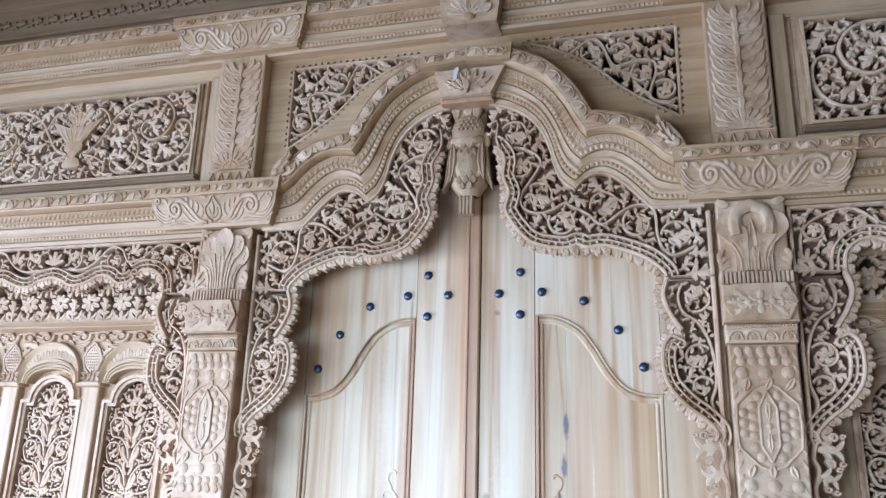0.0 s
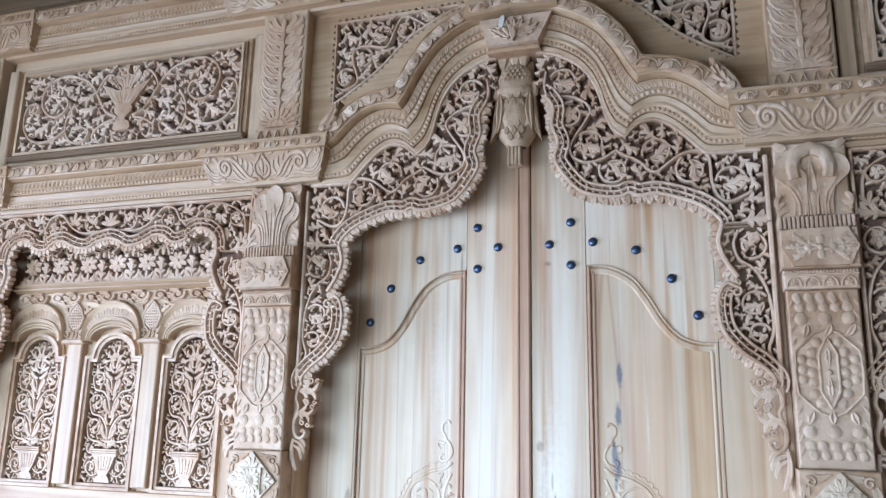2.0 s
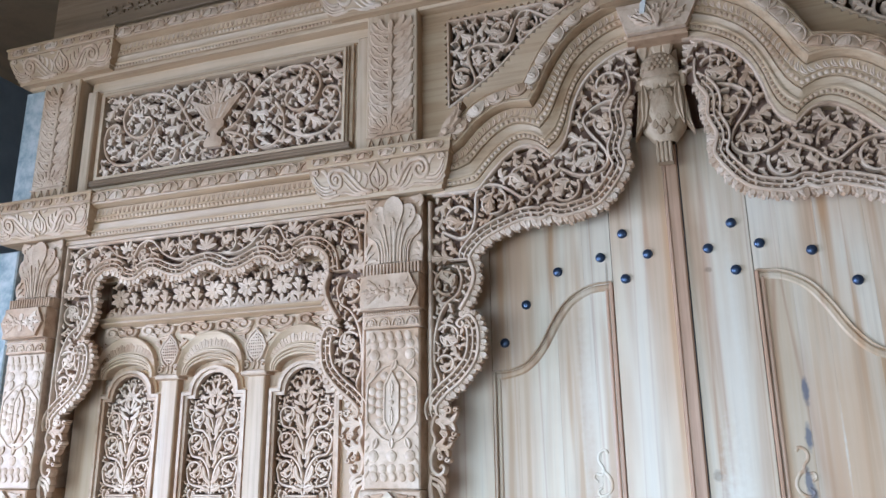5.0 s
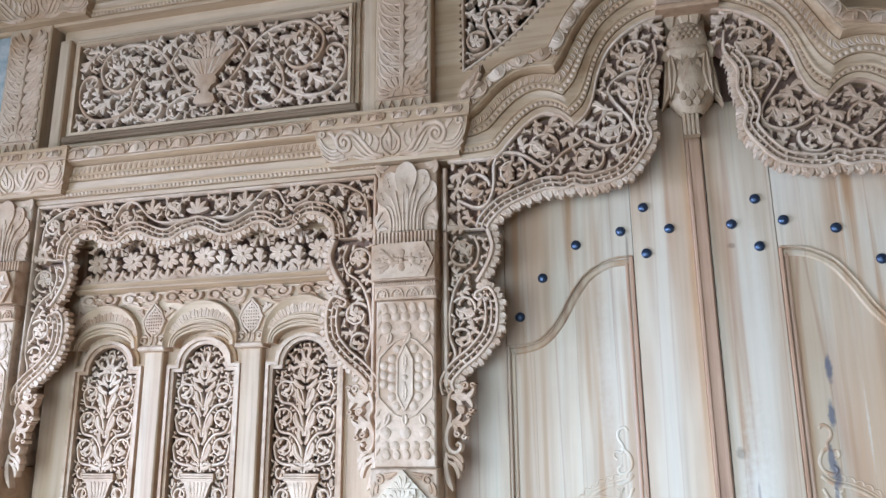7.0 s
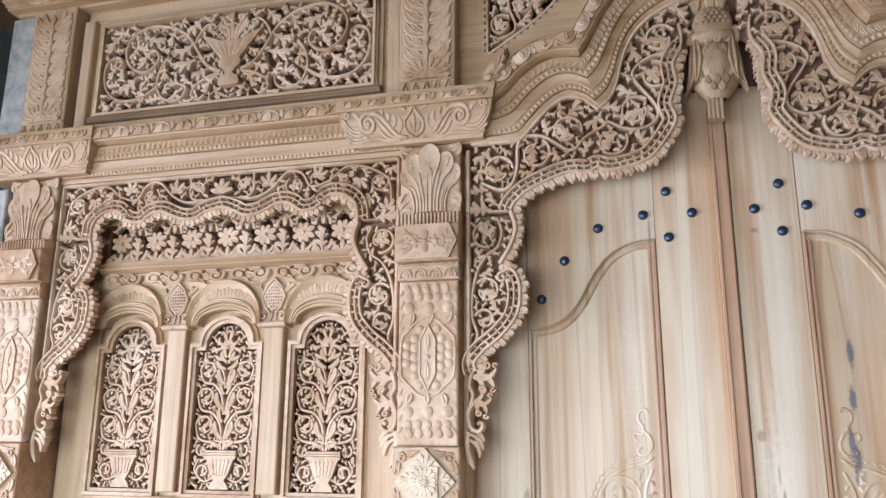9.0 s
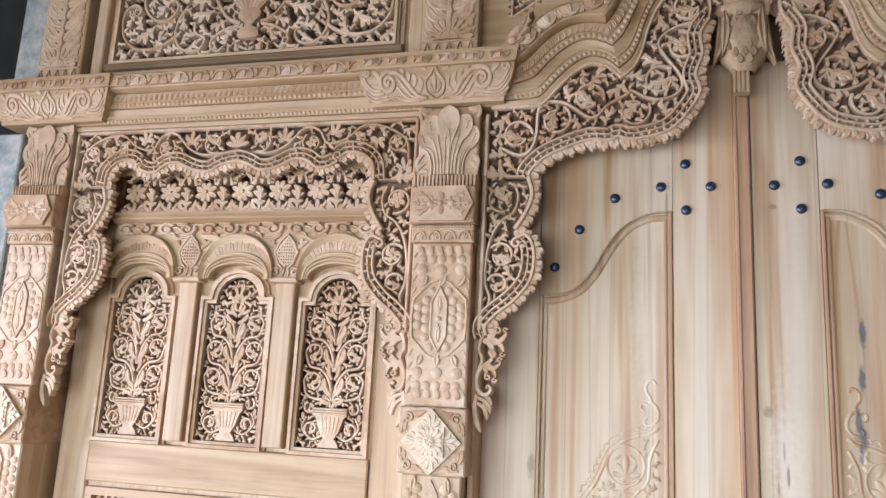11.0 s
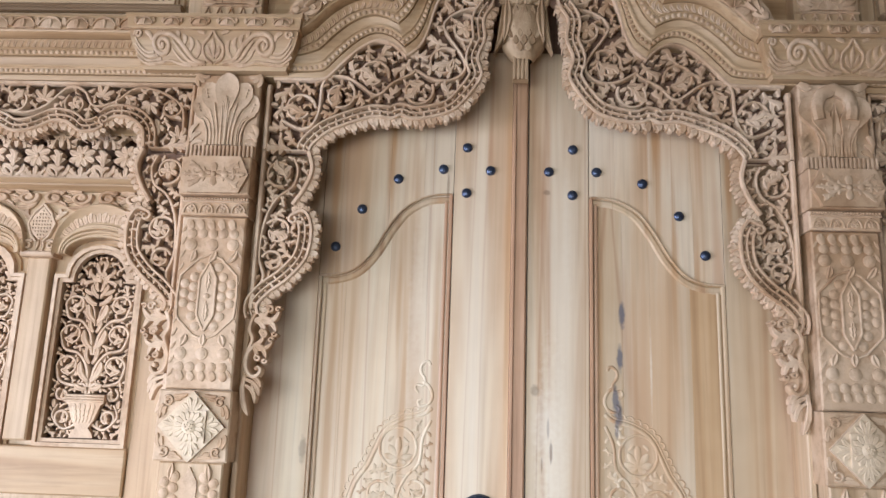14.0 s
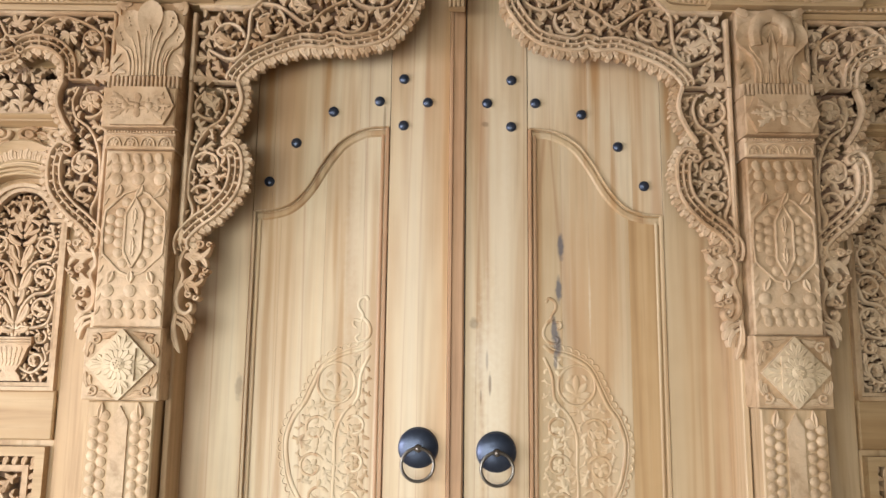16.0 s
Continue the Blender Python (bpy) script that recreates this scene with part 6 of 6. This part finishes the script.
for x, z, r, w in ((0.13, 0.86, 0.09, 1), (0.36, 0.84, 0.10, -1), (0.13, 0.55, 0.10, -1), (0.36, 0.54, 0.10, 1)):
    c.scroll((x, z), r, 1.0, w, 1.4)
c.fill(0.010, 0.08)
c.mirrored()
carve(c, low, -0.002, "vine")

# pierced valance of the side bay
SE = [(0.010, 2.340), (0.060, 2.325), (0.105, 2.302), (0.155, 2.302), (0.205, 2.318), (0.255, 2.340), (0.305, 2.335), (0.350, 2.304), (0.400, 2.306), (0.430, 2.322)]
SE2 = curve([(0.440, 2.338), (0.470, 2.358), (0.530, 2.352), (0.575, 2.312), (0.585, 2.247)], 0.01)
SM = curve([(0.585, 2.243), (0.570, 2.180), (0.592, 2.115), (0.630, 2.055)], 0.01)
SB = curve([(0.622, 2.022), (0.592, 2.033), (0.567, 2.000), (0.561, 1.935), (0.577, 1.865), (0.630, 1.800), (0.685, 1.755), (0.722, 1.712), (0.716, 1.682)], 0.01)
SW = curve(mirror(SE)[::-1][:-1] + SE, 0.01)
sval = thing("side_valance", "pierced teak vine valance with wavy beaded edge over side bay", "valance", group="side valances")
lo_s = offset(SW, 0.042)
rgt = [tuple(p) for p in offset(SE2, 0.042)]
poly = [(0.738, 2.249), (0.738, 2.478), (0.0, 2.478)] + [tuple(p) for p in lo_s if p[0] > 0.0] + rgt
c = Carving(poly, 0.017, 0.004, 51)
stem(c.s, even([(0.0, 2.480), (0.744, 2.480)], 0.1), 0.006, 0.006, 0.026)
stem(c.s, even([(0.741, 2.247), (0.741, 2.482)], 0.1), 0.006, 0.006, 0.026)
border(c.s, SE2, 1)
stem(c.s, even([(0.598, 2.2490), (0.738, 2.2490)], 0.03), 0.0020, 0.0020, 0.018, 0.0, 0.016)
c.stem(curve([(0.0, 2.385), (0.07, 2.375), (0.15, 2.372), (0.215, 2.400), (0.285, 2.465), (0.345, 2.455), (0.385, 2.400), (0.46, 2.415), (0.53, 2.465), (0.62, 2.455), (0.70, 2.40), (0.715, 2.30)], 0.008), 0.0052, 0.0044)
for x, z, r, a0, w in ((0.105, 2.418, 0.044, 4.2, 1), (0.318, 2.405, 0.040, 2.2, 1), (0.505, 2.412, 0.042, 2.4, 1), (0.665, 2.395, 0.038, 0.6, -1)):
    c.scroll((x, z), r, a0, w, 1.0)
for x, z, r, t in ((0.205, 2.425, 0.052, 1.6), (0.415, 2.440, 0.048, 1.2), (0.585, 2.405, 0.050, 4.6), (0.700, 2.290, 0.046, 1.8), (0.625, 2.330, 0.044, 3.8)):
    c.palm((x, z), r, t)
for a in (1.45, 0.85, 0.25):
    leaf(c.l, (0.0, 2.40), (0.052 * math.cos(a), 2.40 + 0.060 * math.sin(a)), 0.010, 0.019, 0.05, "finger", 0, 0, 0.004)
c.take([(0.0, 2.43), (0.03, 2.43), (0.045, 2.41), (0.01, 2.45)], 0.014)
c.take(spray(c.l, (0.652, 2.252), (0.736, 2.254), 0.040, 0.021, 0.04, 0.0, 0.012, 3), 0.008)
c.fill(0.0104, 0.08)
c.mirrored()
border(c.s, SW, 1)
for x, w in ((0.435, -1), (-0.435, 1)):
    stem(c.s, spiral((x, 2.345), 0.020, -1.5, 1.2, w, 0.3), 0.005, 0.004, 0.03)
ft = carve(c, sval, VAL_Y, "top_fretwork")
scallops(ft, offset(SW, -0.006), VAL_Y - 0.002, 0.041, False)
out_b2 = [(0.736, 2.241)] + [tuple(p) for p in offset(SM, 0.010)[:-3]] + [(0.655, 2.045)] + [tuple(p) for p in offset(SB, 0.043)[2:-6]] + [(0.736, 1.735)]
c2 = Carving(out_b2, 0.017, 0.004, 52)
stem(c2.s, even([(0.740, 1.70), (0.740, 2.243)], 0.05), 0.006, 0.006, 0.026)
stem(c2.s, SM, 0.008, 0.008, 0.03)
border(c2.s, SB, 1)
stem(c2.s, spiral((0.622, 2.004), 0.018, 1.6, 1.0, -1, 0.35), 0.005, 0.004, 0.03)
rings(c2, -0.148)
c2.take([(x, 2.240) for x in (0.662, 0.677, 0.692, 0.707, 0.722)], 0.014)
c2.fill(0.0090, 0.085)
for q in (cd.s, cd.l):
    q.v = [(a - 0.146, b, d) for a, b, d in q.v]
back_s = [(0.736, 2.246), (0.736, 2.476), (0.0, 2.476)] + [tuple(p) for p in offset(SW, 0.012) if p[0] > 0.0] + [tuple(p) for p in offset(SE2, 0.012)]
back_t = [(0.736, 2.242)] + [tuple(p) for p in offset(SM, 0.006)[:-3]] + [(0.65, 2.045)] + [tuple(p) for p in offset(SB, 0.012)[2:-6]] + [(0.736, 1.735)]
for sg in (-1, 1):
    backing(sval, back_s, sg, 0.118)
    backing(sval, back_t, sg, 0.118)
    fb = carve(c2, sval, VAL_Y, "side_fretwork", sg)
    carve(cd, sval, VAL_Y, "leaf_drop", sg)
    for par, line in ((ft, offset(SE2, -0.006)), (fb, offset(SM, -0.010)), (fb, offset(SB, -0.006))):
        scallops(par, np.array([(sg * x, z) for x, z in line]), VAL_Y - 0.002, 0.041, sg < 0)

# upper fretwork panel with a vase
up = thing("vase_panel", "long pierced teak panel of scrolling vines round a vase", "fretwork", group="upper panels")
UX0, UX1, UZ0, UZ1 = -0.640, 0.640, 2.795, 3.228
half = [(0, UZ0 + 0.012), (0.628, UZ0 + 0.012), (0.628, UZ1 - 0.012), (0, UZ1 - 0.012)]
vz = [(0, 2.868), (0.040, 2.868), (0.050, 2.880), (0.040, 2.908), (0.018, 2.918), (0.018, 2.930), (0.030, 2.945), (0.050, 2.958), (0.050, 2.980), (0.044, 2.992), (0.064, 3.014), (0.088, 3.046), (0.118, 3.082), (0.142, 3.112), (0.095, 3.094), (0.048, 3.074), (0, 3.066)]
c = Carving(half, 0.018, 0.003, 61, 0.006, [vz])
c.stem(curve([(0.045, 2.942), (0.110, 2.975), (0.160, 3.045), (0.205, 3.115), (0.270, 3.165), (0.350, 3.190), (0.430, 3.188), (0.490, 3.150), (0.516, 3.090), (0.495, 3.025), (0.440, 2.985), (0.385, 2.990), (0.350, 3.030), (0.362, 3.072), (0.395, 3.080)], 0.010), 0.0085, 0.0060)
c.stem(curve([(0.300, 3.040), (0.335, 2.985), (0.348, 2.920), (0.325, 2.860), (0.275, 2.832), (0.222, 2.845), (0.205, 2.885), (0.232, 2.905)], 0.010), 0.0080, 0.0055)
c.stem(curve([(0.345, 2.905), (0.400, 2.872), (0.470, 2.855), (0.545, 2.868), (0.598, 2.920), (0.615, 2.990), (0.600, 3.050), (0.555, 3.068), (0.530, 3.040), (0.545, 3.015)], 0.010), 0.0075, 0.0055)
c.stem(curve([(0.050, 2.935), (0.110, 2.920), (0.165, 2.885), (0.175, 2.845), (0.140, 2.825), (0.115, 2.845)], 0.010), 0.0065, 0.005)
c.stem(curve([(0.180, 3.075), (0.155, 3.130), (0.120, 3.165), (0.085, 3.160)], 0.010), 0.0065, 0.005)
for b, e, w in (((0.40, 3.078), (0.452, 3.092), 0.030), ((0.235, 2.905), (0.285, 2.900), 0.028), ((0.548, 3.018), (0.575, 2.965), 0.026), ((0.50, 3.16), (0.590, 3.180), 0.030), ((0.44, 2.862), (0.420, 2.935), 0.028), ((0.27, 3.160), (0.285, 3.085), 0.028)):
    c.take(spray(c.l, b, e, w, 0.021, 0.15, 0.0, 0.014), 0.007)
c.fill(0.0106, 0.09)
c.mirrored()
carve(c, up, -0.130, "vine")
q = Soup()
plate(q, vz[1:-1] + [(-x, z) for x, z in reversed(vz[1:-1])] , [], 0, 0.028)
vase_up = part("vase", q.mesh("vase", FRET, -0.130), up, "boat-shaped vase")
for i in range(-3, 4):
    q = Soup()
    stem(q, [(i * 0.012, 3.000), (i * 0.022, 3.030), (i * 0.032, 3.058 + 0.006 * abs(i))], 0.0055, 0.0055, 0.003, 0.027)
    part("rib", q.mesh("rib", TEAK, -0.130), vase_up)
q = Soup()
for i in (-2, -1, 0, 1, 2):
    leaf(q, (i * 0.012, 3.064 + 0.005 * abs(i)), (i * 0.036, 3.165 - 0.014 * abs(i)), 0.012, 0.026, 0.10 * i, "petal", -0.004, 0.0, 0.010)
for bx, bz, ex, ez, w in ((0.0, 3.130, 0.0, 3.208, 0.026), (0.022, 3.120, 0.064, 3.196, 0.026), (0.050, 3.085, 0.120, 3.140, 0.024)):
    for sx in ((-1, 1) if bx else (1,)):
        spray(q, (sx * bx, bz), (sx * ex, ez), w, 0.020, 0.10 * sx, 0.0, 0.012, 3)
part("leaf_spray", q.mesh("leaf_spray", FRET, -0.130), up)
for (a0, a1, b0, b1), (d, h0, h1), nm in (((UX0, UX1, UZ0, UZ1), (0.012, 0.118, 0.158), "inner_frame"), ((UX0 - 0.010, UX1 + 0.010, UZ0 - 0.010, UZ1 + 0.010), (0.010, 0.116, 0.148), "outer_frame"), ((UX0 - 0.026, UX1 + 0.026, UZ0 - 0.026, UZ1 + 0.026), (0.016, 0.114, 0.134), "stepped_frame")):
    q = Soup()
    plate(q, [(a0, b0), (a1, b0), (a1, b1), (a0, b1)], [[(a0 + d, b0 + d), (a1 - d, b0 + d), (a1 - d, b1 - d), (a0 + d, b1 - d)]], h0, h1)
    # darker outer frame paints the shadow line between the steps
    part(nm, q.mesh(nm, AGED if nm == "outer_frame" else BOARD, 0, False), up)
# brown holds both the weathering and the shade of the underside
q = Soup()
box(q, UX0 - 0.027, UX1 + 0.027, UZ0 - 0.029, UZ0 - 0.002, 0.120, 0.1605, 0.004)
for z in (UZ0 - 0.022, UZ0 - 0.011):
    stem(q, even([(UX0 - 0.026, z), (UX1 + 0.026, z)], 0.2), 0.0030, 0.0030, 0.004, 0.160)
part("bottom_moulding", q.mesh("bottom_moulding", BROWN), up, "weathered moulding, coloured darker for the shade on its underside")
ub = thing("upper_bay_board", "plain teak boards framing the upper panel", "panelling", group="upper bay boards")
q = Soup()
plate(q, [(-0.75, 2.66), (0.75, 2.66), (0.75, 3.322), (-0.75, 3.322)], [[(UX0 + 0.004, UZ0 + 0.004), (UX1 - 0.004, UZ0 + 0.004), (UX1 - 0.004, UZ1 - 0.004), (UX0 + 0.004, UZ1 - 0.004)]], 0.090, 0.115)
part("board", q.mesh("board", BOARD, 0, False), ub)
# added board; shade behind the vase panel is put into its colour
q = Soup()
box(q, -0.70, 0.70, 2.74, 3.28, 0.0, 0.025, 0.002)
part("back_board", q.mesh("back_board", RECESS_SHADE), ub)
for x0, x1, z0, z1 in ((-0.745, -0.69, 2.69, 3.262), (0.69, 0.745, 2.69, 3.262)):
    q = Soup()
    box(q, x0, x1, z0, z1, 0.115, 0.150, 0.006)
    part("side_fillet", q.mesh("side_fillet", TEAK_Z), ub)
q = Soup()
box(q, -0.688, 0.688, 2.69, 2.765, 0.115, 0.142, 0.006)
box(q, -0.688, 0.688, 3.256 - 0.0, 3.262, 0.115, 0.130, 0.002)
part("sill_board", q.mesh("sill_board", BOARD), ub)

for ob in (bay, fr, low, sval):
    ob.matrix_basis = pose(-BX, 0, 0)
    copy_thing(ob, pose(BX, 0, 0))
for sg in (-1, 1):
    for px in PANELS:
        if (sg, px) != (-1, PANELS[0]):
            copy_thing(pan, pose(sg * BX + px, 0, 0))
for ob in (up, ub):
    ob.matrix_basis = pose(-1.905, 0, 0)
    copy_thing(ob, pose(1.900, 0, 0))
